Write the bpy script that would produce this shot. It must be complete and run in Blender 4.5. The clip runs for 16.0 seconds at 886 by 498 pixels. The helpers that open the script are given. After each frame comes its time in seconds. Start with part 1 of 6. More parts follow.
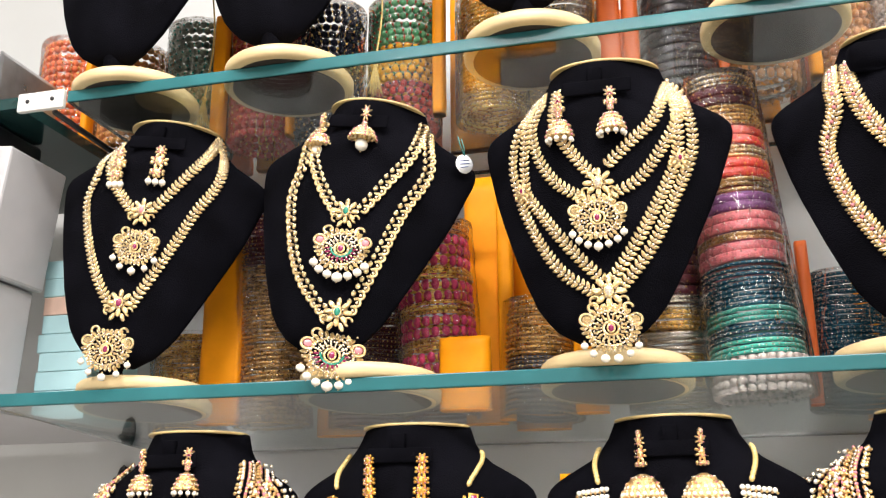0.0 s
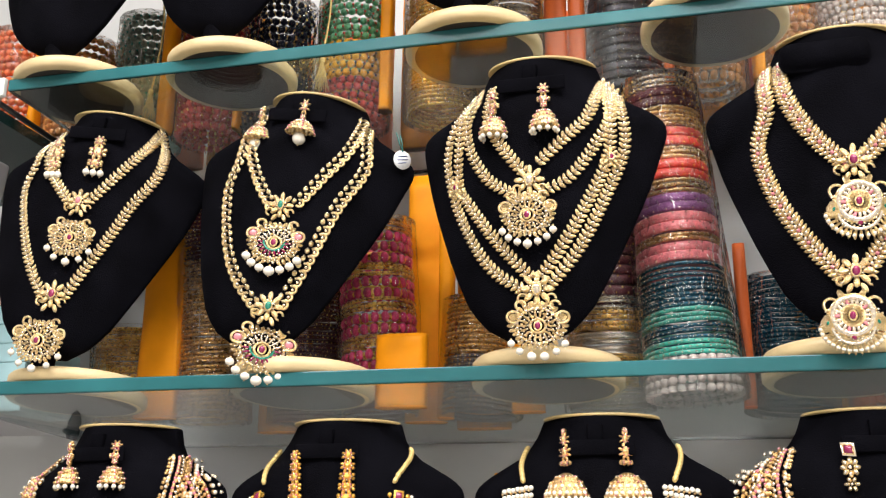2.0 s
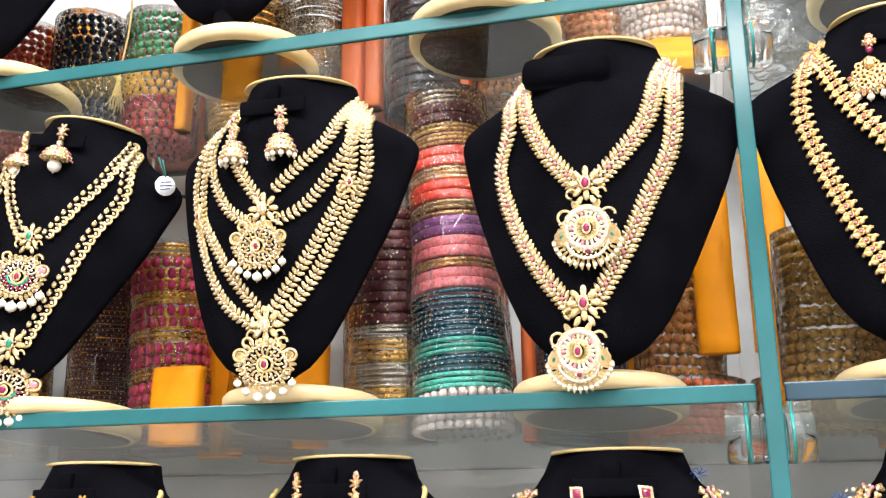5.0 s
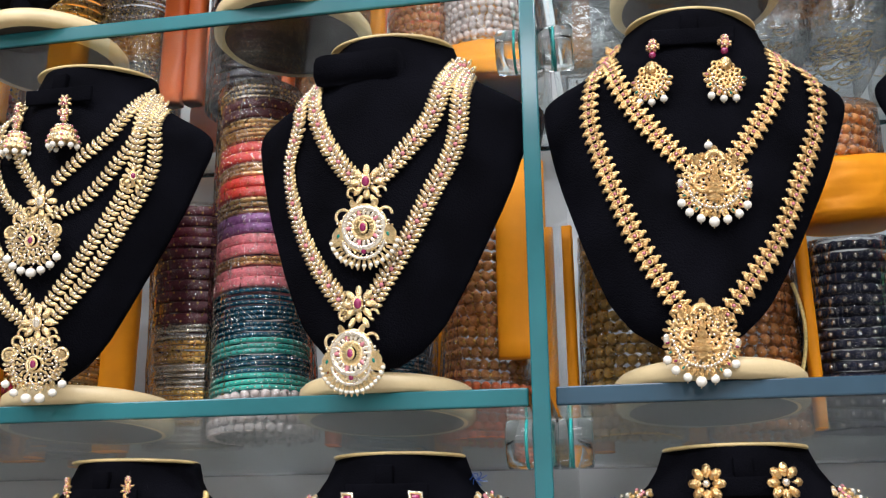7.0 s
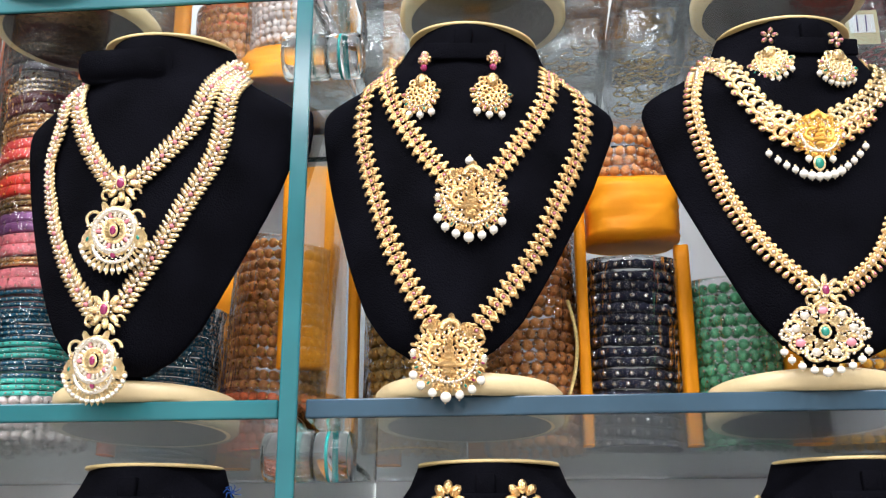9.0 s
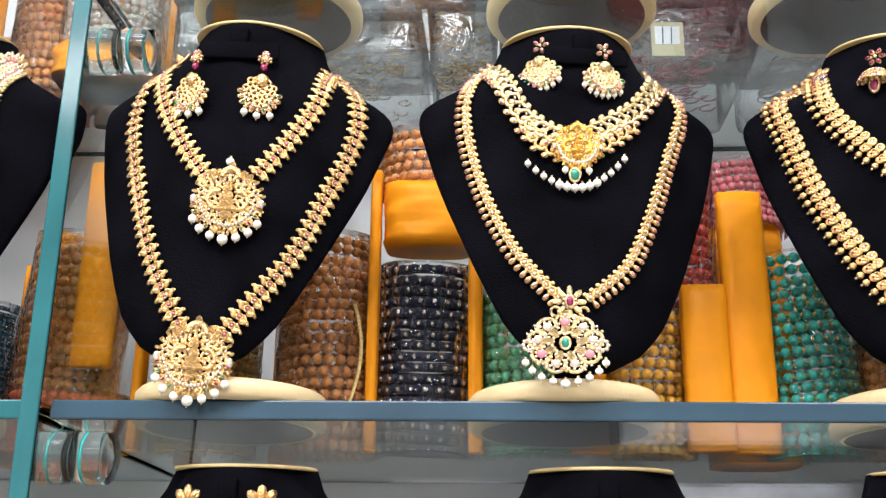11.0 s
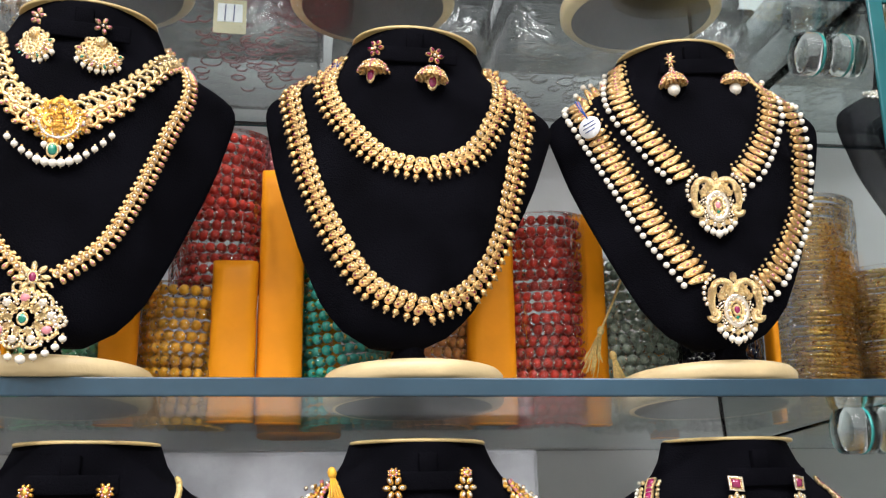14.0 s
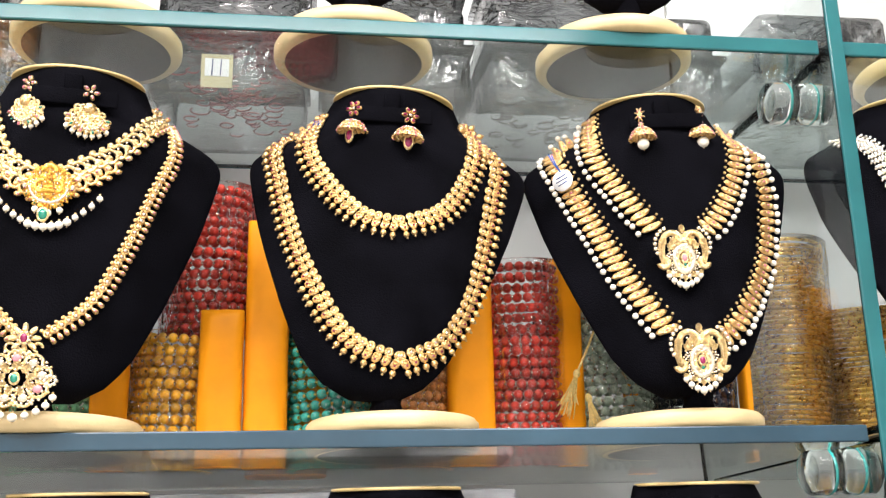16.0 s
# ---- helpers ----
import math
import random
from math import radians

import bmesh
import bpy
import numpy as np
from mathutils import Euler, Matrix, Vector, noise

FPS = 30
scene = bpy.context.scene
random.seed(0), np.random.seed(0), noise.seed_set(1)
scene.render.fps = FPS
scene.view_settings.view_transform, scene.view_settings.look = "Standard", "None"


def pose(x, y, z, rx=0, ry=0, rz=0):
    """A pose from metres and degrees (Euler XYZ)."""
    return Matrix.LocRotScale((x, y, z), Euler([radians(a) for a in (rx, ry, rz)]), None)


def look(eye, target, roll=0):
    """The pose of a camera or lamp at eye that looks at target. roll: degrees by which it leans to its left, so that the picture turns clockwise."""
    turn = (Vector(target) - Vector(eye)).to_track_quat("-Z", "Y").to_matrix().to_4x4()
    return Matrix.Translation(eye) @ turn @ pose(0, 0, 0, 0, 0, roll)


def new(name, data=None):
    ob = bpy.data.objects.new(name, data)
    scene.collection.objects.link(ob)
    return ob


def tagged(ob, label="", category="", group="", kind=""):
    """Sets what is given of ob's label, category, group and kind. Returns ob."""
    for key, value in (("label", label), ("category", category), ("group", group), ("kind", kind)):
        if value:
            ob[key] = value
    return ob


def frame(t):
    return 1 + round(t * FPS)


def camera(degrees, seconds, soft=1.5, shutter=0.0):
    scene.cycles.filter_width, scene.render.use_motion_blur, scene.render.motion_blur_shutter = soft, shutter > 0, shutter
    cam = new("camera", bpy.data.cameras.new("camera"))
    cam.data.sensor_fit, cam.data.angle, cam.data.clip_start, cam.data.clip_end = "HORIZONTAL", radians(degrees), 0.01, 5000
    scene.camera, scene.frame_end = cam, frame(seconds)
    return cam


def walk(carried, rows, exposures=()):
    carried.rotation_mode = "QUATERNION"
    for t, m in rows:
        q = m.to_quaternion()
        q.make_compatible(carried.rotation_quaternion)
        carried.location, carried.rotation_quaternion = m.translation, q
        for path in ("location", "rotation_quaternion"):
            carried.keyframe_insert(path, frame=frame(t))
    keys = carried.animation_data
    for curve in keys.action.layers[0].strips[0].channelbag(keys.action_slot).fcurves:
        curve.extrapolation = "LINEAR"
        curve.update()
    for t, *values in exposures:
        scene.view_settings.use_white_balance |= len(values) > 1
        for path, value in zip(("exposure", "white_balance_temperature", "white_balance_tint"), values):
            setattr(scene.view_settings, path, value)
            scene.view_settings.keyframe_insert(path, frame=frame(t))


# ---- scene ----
cam = camera(48.7, 16.0, soft=1.25)
PATH = [
    (0, (0.0234, -0.7605, 1.3843), (-0.6019, 1.6536, 2.1201), -0.30),
    (0.5, (0.0182, -0.7579, 1.3778), (-0.6292, 1.6575, 2.0915), 0.40),
    (1, (0.0273, -0.7566, 1.3791), (-0.6162, 1.6601, 2.0928), 0.50),
    (1.5, (0.0520, -0.7475, 1.3817), (-0.5850, 1.6653, 2.1123), 0.50),
    (2, (0.0663, -0.7436, 1.3791), (-0.5278, 1.6744, 2.1253), 0.50),
    (2.5, (0.0962, -0.7228, 1.3869), (-0.4472, 1.7017, 2.1500), 0.40),
    (3, (0.1183, -0.7059, 1.3830), (-0.3718, 1.7264, 2.1617), -0.00),
    (3.2, (0.1248, -0.7020, 1.3843), (-0.3718, 1.7290, 2.1643), -0.00),
    (5.3, (0.2834, -0.6500, 1.4181), (-0.3536, 1.7602, 2.1526), -0.30),
    (5.5, (0.2964, -0.6435, 1.4142), (-0.3172, 1.7680, 2.1669), -0.40),
    (6, (0.3211, -0.6370, 1.4142), (-0.2353, 1.7888, 2.1656), -0.50),
    (6.5, (0.3419, -0.6279, 1.4116), (-0.1599, 1.8096, 2.1669), -0.50),
    (7, (0.3562, -0.6227, 1.4168), (-0.0962, 1.8252, 2.1656), -0.50),
    (7.5, (0.3796, -0.6110, 1.4116), (-0.0364, 1.8395, 2.1721), -0.30),
    (8, (0.4082, -0.6058, 1.4142), (0.0260, 1.8499, 2.1799), 0.10),
    (8.5, (0.4329, -0.6045, 1.4168), (0.1183, 1.8577, 2.1942), 0.10),
    (9, (0.4524, -0.6006, 1.4207), (0.2340, 1.8733, 2.1877), -0.20),
    (9.2, (0.4550, -0.6084, 1.4298), (0.3068, 1.8824, 2.1591), -0.10),
    (11.3, (0.6071, -0.5889, 1.4285), (0.5005, 1.8967, 2.1825), 0.90),
    (11.5, (0.6227, -0.5902, 1.4285), (0.5460, 1.8980, 2.1773), 1.00),
    (12, (0.6513, -0.5876, 1.4246), (0.6435, 1.9058, 2.1630), 1.00),
    (12.5, (0.6682, -0.5967, 1.4298), (0.7332, 1.9006, 2.1513), 0.90),
    (13, (0.7072, -0.6032, 1.4298), (0.8580, 1.8980, 2.1253), 0.20),
    (13.5, (0.7527, -0.6071, 1.4337), (0.9997, 1.8902, 2.1149), -0.30),
    (14, (0.7904, -0.6162, 1.4337), (1.1531, 1.8733, 2.0902), -0.90),
    (14.5, (0.8268, -0.6253, 1.4311), (1.2532, 1.8577, 2.0720), -1.10),
    (15, (0.8320, -0.6292, 1.4194), (1.2922, 1.8538, 2.0356), -1.10),
    (15.5, (0.8164, -0.6474, 1.4350), (1.2584, 1.8395, 2.0525), -0.90),
    (16, (0.8060, -0.6526, 1.4610), (1.1557, 1.8369, 2.1253), -1.20),
]
EXPOSURES = [(0, 0.1, 6650, 10), (1, 0.08, 6620, 10), (1.5, 0.25, 6600, 10), (2, -0.25, 6580, 10), (2.5, -0.33, 6570, 10), (3, 0.1, 6550, 10), (5.5, 0.25, 6250, 10), (6, -0.12, 5950, 10), (7, -0.5, 5950, 10), (8, -0.48, 5950, 10), (9, -0.06, 5950, 10), (11.5, 0, 6150, 10), (12, -0.3, 6180, 10), (12.5, -0.2, 6200, 10), (13, 0.15, 6230, 10), (13.5, -0.3, 6260, 10), (15, -0.22, 6350, 10), (15.5, -0.05, 6550, 10), (16, 0.25, 6550, 10)]
walk(cam, [(t, look(eye, target, roll)) for t, eye, target, roll in PATH], EXPOSURES)

# ---- world and light ----
world = bpy.data.worlds.new("shop_world")
scene.world = world
world.use_nodes = True
world.node_tree.nodes["Background"].inputs[0].default_value = (0.9, 0.95, 1.0, 1)
world.node_tree.nodes["Background"].inputs[1].default_value = 0.2


def unseen_lamp(x, y, sx, sy, watts, colour=(1.0, 0.955, 0.945)):
    lamp = bpy.data.lights.new("unseen_light", "AREA")
    lamp.shape, lamp.size, lamp.size_y = "RECTANGLE", sx, sy
    lamp.energy, lamp.color = watts, colour
    new("unseen_light", lamp).matrix_world = pose(x, y, 2.74)


for lx in (-0.7, 0.35, 1.4):
    unseen_lamp(lx, -0.75, 0.6, 0.6, 12)
# small unseen lamps, added for sharp glints on wrap film and jewellery
for lx in (-0.9, -0.35, 0.2, 0.75, 1.3):
    unseen_lamp(lx, -1.15, 0.08, 0.08, 11)
# wide unseen lamp, added to brighten the back panel and lower shelf from the front
unseen_lamp(0.35, -2.0, 2.4, 0.4, 66)

# ---- materials ----


def mat(name, colour, rough=0.5, metal=0.0, vary=0.15, scale=40.0, bump=0.0, bump_scale=200.0, coat=0.0, sheen=0.0, spec=0.5, per_object=0.0):
    m = bpy.data.materials.new(name)
    m.use_nodes = True
    nt = m.node_tree
    b = nt.nodes["Principled BSDF"]
    b.inputs["Roughness"].default_value = rough
    b.inputs["Metallic"].default_value = metal
    b.inputs["Coat Weight"].default_value = coat
    b.inputs["Coat Roughness"].default_value = 0.08
    b.inputs["Sheen Weight"].default_value = sheen
    b.inputs["Specular IOR Level"].default_value = spec
    tex = nt.nodes.new("ShaderNodeTexCoord")
    n1 = nt.nodes.new("ShaderNodeTexNoise")
    n1.inputs["Scale"].default_value = scale
    n1.inputs["Detail"].default_value = 5
    nt.links.new(tex.outputs["Object"], n1.inputs["Vector"])
    ramp = nt.nodes.new("ShaderNodeMapRange")
    ramp.inputs["From Min"].default_value, ramp.inputs["From Max"].default_value = 0.3, 0.7
    ramp.inputs["To Min"].default_value, ramp.inputs["To Max"].default_value = 1 - vary, 1 + vary
    nt.links.new(n1.outputs["Fac"], ramp.inputs["Value"])
    hsv = nt.nodes.new("ShaderNodeHueSaturation")
    hsv.inputs["Color"].default_value = (*colour, 1)
    value = ramp.outputs["Result"]
    if per_object:
        info = nt.nodes.new("ShaderNodeObjectInfo")
        r2 = nt.nodes.new("ShaderNodeMapRange")
        r2.inputs["To Min"].default_value, r2.inputs["To Max"].default_value = 1 - per_object, 1 + per_object
        nt.links.new(info.outputs["Random"], r2.inputs["Value"])
        mul = nt.nodes.new("ShaderNodeMath")
        mul.operation = "MULTIPLY"
        nt.links.new(value, mul.inputs[0])
        nt.links.new(r2.outputs["Result"], mul.inputs[1])
        value = mul.outputs[0]
    nt.links.new(value, hsv.inputs["Value"])
    nt.links.new(hsv.outputs["Color"], b.inputs["Base Color"])
    r3 = nt.nodes.new("ShaderNodeMapRange")
    r3.inputs["To Min"].default_value, r3.inputs["To Max"].default_value = max(0.02, rough * 0.75), min(1, rough * 1.25)
    nt.links.new(n1.outputs["Fac"], r3.inputs["Value"])
    nt.links.new(r3.outputs["Result"], b.inputs["Roughness"])
    if bump:
        n2 = nt.nodes.new("ShaderNodeTexNoise")
        n2.inputs["Scale"].default_value = bump_scale
        n2.inputs["Detail"].default_value = 4
        nt.links.new(tex.outputs["Object"], n2.inputs["Vector"])
        bp = nt.nodes.new("ShaderNodeBump")
        bp.inputs["Strength"].default_value = bump
        bp.inputs["Distance"].default_value = 0.002
        nt.links.new(n2.outputs["Fac"], bp.inputs["Height"])
        nt.links.new(bp.outputs["Normal"], b.inputs["Normal"])
    return m


def clear(name, colour=(1, 1, 1), amount=0.12, rough=0.08, bump=0.6, bump_scale=60.0, stretch=1.0, ior=1.45):
    """Thin film: see-through with a glossy, wrinkled sheen."""
    m = bpy.data.materials.new(name)
    m.use_nodes = True
    nt = m.node_tree
    nt.nodes.remove(nt.nodes["Principled BSDF"])
    out = nt.nodes["Material Output"]
    tr, gl, mix = nt.nodes.new("ShaderNodeBsdfTransparent"), nt.nodes.new("ShaderNodeBsdfGlossy"), nt.nodes.new("ShaderNodeMixShader")
    tr.inputs["Color"].default_value = (*colour, 1)
    gl.inputs["Roughness"].default_value = rough
    fr = nt.nodes.new("ShaderNodeFresnel")
    fr.inputs["IOR"].default_value = ior
    add = nt.nodes.new("ShaderNodeMath")
    add.operation = "ADD"
    add.use_clamp = True
    add.inputs[1].default_value = amount
    tex = nt.nodes.new("ShaderNodeTexCoord")
    mp = nt.nodes.new("ShaderNodeMapping")
    mp.inputs["Scale"].default_value = (1, 1, stretch)
    n = nt.nodes.new("ShaderNodeTexNoise")
    n.inputs["Scale"].default_value = bump_scale
    n.inputs["Detail"].default_value = 3
    n.inputs["Distortion"].default_value = 1.5
    bp = nt.nodes.new("ShaderNodeBump")
    bp.inputs["Strength"].default_value = bump
    bp.inputs["Distance"].default_value = 0.010
    L = nt.links.new
    L(tex.outputs["Object"], mp.inputs["Vector"]); L(mp.outputs["Vector"], n.inputs["Vector"]); L(n.outputs["Fac"], bp.inputs["Height"])
    L(bp.outputs["Normal"], gl.inputs["Normal"]); L(bp.outputs["Normal"], fr.inputs["Normal"])
    L(fr.outputs["Fac"], add.inputs[0]); L(add.outputs[0], mix.inputs["Fac"])
    L(tr.outputs[0], mix.inputs[1]); L(gl.outputs[0], mix.inputs[2]); L(mix.outputs[0], out.inputs["Surface"])
    return m


def glass(name, colour):
    m = bpy.data.materials.new(name)
    m.use_nodes = True
    b = m.node_tree.nodes["Principled BSDF"]
    b.inputs["Base Color"].default_value = (*colour, 1)
    b.inputs["Roughness"].default_value = 0.0
    b.inputs["Transmission Weight"].default_value = 1.0
    b.inputs["IOR"].default_value = 1.5
    return m


VELVET = mat("black_velvet", (0.0028, 0.0028, 0.0042), 0.95, vary=0.5, scale=25, bump=0.4, bump_scale=900, sheen=0.0, spec=0.02)
def granulated(m, pale, scale=1100.0, depth=0.0008):
    """Adds tiny set stones: small pale cells with their own bevel."""
    nt = m.node_tree
    p = nt.nodes["Principled BSDF"]
    vor = nt.nodes.new("ShaderNodeTexVoronoi")
    vor.inputs["Scale"].default_value = scale
    tex = nt.nodes.new("ShaderNodeTexCoord")
    nt.links.new(tex.outputs["Object"], vor.inputs["Vector"])
    old = p.inputs["Base Color"].links[0].from_socket
    mix = nt.nodes.new("ShaderNodeMix")
    mix.data_type = "RGBA"
    mix.inputs["B"].default_value = (*pale, 1)
    rng = nt.nodes.new("ShaderNodeMapRange")
    rng.inputs["From Min"].default_value, rng.inputs["From Max"].default_value = 0.25, 0.55
    rng.inputs["To Min"].default_value, rng.inputs["To Max"].default_value = 0.75, 0.0
    nt.links.new(vor.outputs["Distance"], rng.inputs["Value"])
    nt.links.new(rng.outputs["Result"], mix.inputs["Factor"])
    nt.links.new(old, mix.inputs["A"])
    nt.links.new(mix.outputs["Result"], p.inputs["Base Color"])
    bp = nt.nodes.new("ShaderNodeBump")
    bp.invert = True
    bp.inputs["Strength"].default_value = 0.8
    bp.inputs["Distance"].default_value = depth
    nt.links.new(vor.outputs["Distance"], bp.inputs["Height"])
    nt.links.new(bp.outputs["Normal"], p.inputs["Normal"])
    return m


GOLD = mat("pale_gold", (0.84, 0.60, 0.27), 0.30, 1.0, 0.25, 300, bump=0.5, bump_scale=900)
GOLD2 = mat("antique_gold", (0.78, 0.50, 0.20), 0.36, 1.0, 0.3, 300, bump=0.6, bump_scale=900)
YGOLD = mat("yellow_gold", (0.84, 0.48, 0.10), 0.30, 1.0, 0.3, 300, bump=0.5, bump_scale=900)
granulated(GOLD, (0.96, 0.86, 0.66))
granulated(GOLD2, (0.90, 0.70, 0.42), 900)
SILVER = mat("rhodium_silver", (0.88, 0.89, 0.92), 0.2, 1.0, 0.2, 300)
CZ = mat("white_stone", (0.88, 0.78, 0.62), 0.14, 0.75, 0.35, 700, coat=1.0)
RUBY = mat("ruby_stone", (0.24, 0.010, 0.07), 0.12, 0.0, 0.3, 300, coat=1.0)
PINK = mat("pink_stone", (0.62, 0.22, 0.25), 0.15, 0.0, 0.2, 300, coat=1.0)
EMERALD = mat("emerald_stone", (0.01, 0.20, 0.13), 0.12, 0.0, 0.3, 300, coat=1.0)
PEARL = mat("pearl", (0.84, 0.79, 0.68), 0.22, 0.0, 0.06, 200, coat=0.5)
CREAM = mat("cream_lacquer", (0.64, 0.50, 0.27), 0.42, 0.0, 0.12, 30, bump=0.25, bump_scale=120)
# darker than CREAM, so that the neck rim stands out less
RIM = mat("darker_cream_rim", (0.52, 0.39, 0.17), 0.4, 0.0, 0.2, 60)
UNDER = mat("dark_base_felt", (0.035, 0.026, 0.02), 0.55, 0.0, 0.4, 60, bump=0.3)
GLASS = glass("clear_float_glass", (0.90, 0.97, 0.96))
EDGE = mat("teal_glass_edge", (0.022, 0.120, 0.132), 0.16, 0.0, 0.25, 9, coat=0.12, spec=0.35)
# same glass edge as EDGE, with a slate reflection put into its colour
EDGE_B = mat("slate_reflection_edge", (0.030, 0.062, 0.090), 0.16, 0.0, 0.3, 7, coat=0.12, spec=0.35)
ACRYLIC = glass("clear_acrylic", (0.97, 0.99, 0.99))
WALL = mat("off_white_laminate", (0.55, 0.565, 0.56), 0.4, 0.0, 0.05, 4, bump=0.05)
ROOM = mat("shop_paint", (0.72, 0.71, 0.68), 0.7, 0.0, 0.06, 3)
FLOOR = mat("shop_floor_tile", (0.45, 0.43, 0.40), 0.3, 0.0, 0.1, 5)
PALEBOX = mat("frosted_card", (0.30, 0.31, 0.33), 0.35, 0.0, 0.25, 25, bump=0.1)
WHITEBOX = mat("white_card", (0.44, 0.44, 0.45), 0.5, 0.0, 0.06, 20, bump=0.05)
BLUEBOX = mat("pale_blue_card", (0.42, 0.66, 0.70), 0.5, 0.0, 0.08, 20)
PURPLE = mat("lilac_card", (0.36, 0.31, 0.52), 0.5, 0.0, 0.1, 20)
BLACK = mat("black_plastic", (0.012, 0.012, 0.014), 0.35, 0.0, 0.2, 30)
BRACKET = mat("white_metal_bracket", (0.75, 0.75, 0.72), 0.35, 0.2, 0.08, 60)
PAPER = mat("orange_paper", (0.92, 0.33, 0.004), 0.55, 0.0, 0.18, 14, bump=0.5, bump_scale=26, per_object=0.10, spec=0.22)
PAPER_R = mat("red_orange_paper", (0.80, 0.16, 0.03), 0.5, 0.0, 0.14, 14, bump=0.35, bump_scale=22)
TAG = mat("white_tag_card", (0.82, 0.84, 0.86), 0.5, 0.0, 0.04, 60)
INK = mat("blue_ink", (0.05, 0.09, 0.25), 0.6)
THREAD_B = mat("blue_thread", (0.02, 0.10, 0.42), 0.7, 0.0, 0.3, 400)
THREAD_G = mat("teal_thread", (0.03, 0.20, 0.17), 0.7, 0.0, 0.3, 400)
THREAD_Y = mat("golden_thread", (0.78, 0.58, 0.22), 0.45, 0.3, 0.3, 600)
WRAP = clear("clear_wrap_film", (0.98, 0.98, 0.98), 0.030, 0.022, 1.0, 70, 0.30, 1.36)
CLAM = clear("clear_clamshell_plastic", (0.90, 0.91, 0.92), 0.10, 0.12, 0.5, 25)


def bangle_mat(name, colour, rough=0.35, metal=0.0, coat=0.3):
    return mat(name, colour, rough, metal, 0.25, 250, bump=0.4, bump_scale=700, coat=coat, per_object=0.22)


B_RED = bangle_mat("red_beads", (0.60, 0.045, 0.025))
B_PINK = bangle_mat("magenta_stone", (0.62, 0.04, 0.14))
B_ROSE = bangle_mat("rose_beads", (0.72, 0.20, 0.22))
B_TEAL = bangle_mat("teal_beads", (0.04, 0.40, 0.32))
B_GREEN = bangle_mat("jade_beads", (0.14, 0.46, 0.24))
B_NAVY = bangle_mat("navy_velvet_beads", (0.007, 0.009, 0.030), 0.8, 0.0, 0.05)
B_YEL = bangle_mat("mustard_beads", (0.80, 0.42, 0.02))
B_TAN = bangle_mat("tan_wood_beads", (0.66, 0.29, 0.08), 0.5)
B_OLIVE = bangle_mat("olive_wood_beads", (0.46, 0.27, 0.06), 0.5)
B_TERRA = bangle_mat("terracotta_beads", (0.74, 0.17, 0.05), 0.5)
B_GREY = bangle_mat("grey_green_beads", (0.34, 0.42, 0.33))
B_WHITE = bangle_mat("blush_white_beads", (0.68, 0.58, 0.54))
B_MAROON = bangle_mat("maroon_lacquer", (0.09, 0.012, 0.02))
B_PURPLE = bangle_mat("violet_glitter", (0.26, 0.10, 0.26), 0.3, 0.4)
B_GOLD = bangle_mat("brass_bangle", (0.88, 0.55, 0.14), 0.28, 1.0)
B_SILV = bangle_mat("silver_bangle", (0.80, 0.75, 0.68), 0.25, 1.0)
B_GUN = bangle_mat("gunmetal_bangle", (0.16, 0.15, 0.17), 0.3, 0.8)
B_DKGOLD = bangle_mat("bronze_bangle", (0.60, 0.38, 0.16), 0.28, 0.9)
B_BLUE = bangle_mat("peacock_blue_beads", (0.02, 0.10, 0.16), 0.2, 0.3)

# ---- mesh helpers ----


def finish(name, bm, mats, smooth=True):
    me = bpy.data.meshes.new(name)
    bm.normal_update()
    bm.to_mesh(me)
    bm.free()
    for m in (mats if isinstance(mats, (list, tuple)) else [mats]):
        me.materials.append(m)
    if smooth:
        me.polygons.foreach_set("use_smooth", [True] * len(me.polygons))
    return me


def part(name, me, parent, m=None, label=""):
    ob = new(name, me)
    ob.parent = parent
    if m is not None:
        ob.matrix_basis = m
    return tagged(ob, label)


def thing(name, m, label, category, group="", kind=""):
    ob = new(name)
    ob.empty_display_size = 0.02
    ob.matrix_basis = m
    return tagged(ob, label, category, group, kind)


def solid(name, me, m, label, category, group="", kind=""):
    ob = new(name, me)
    ob.matrix_basis = m
    return tagged(ob, label, category, group, kind)


def box(bm, x0, x1, y0, y1, z0, z1, mi=0, bevel=0.0):
    vs = [bm.verts.new((x, y, z)) for x in (x0, x1) for y in (y0, y1) for z in (z0, z1)]
    fs = [bm.faces.new([vs[i] for i in q]) for q in ((0, 1, 3, 2), (4, 6, 7, 5), (0, 4, 5, 1), (2, 3, 7, 6), (0, 2, 6, 4), (1, 5, 7, 3))]
    for f in fs:
        f.material_index = mi
    if bevel:
        es = list({e for f in fs for e in f.edges})
        r = bmesh.ops.bevel(bm, geom=es, offset=bevel, segments=2, profile=0.5, affect="EDGES", clamp_overlap=True)
        for f in r["faces"]:
            f.material_index = mi


def box_mesh(name, size, m, bevel=0.0, base=True):
    bm = bmesh.new()
    sx, sy, sz = size
    box(bm, -sx / 2, sx / 2, -sy / 2, sy / 2, 0 if base else -sz / 2, sz if base else sz / 2, 0, bevel)
    return finish(name, bm, m, False)


BALLS = {}


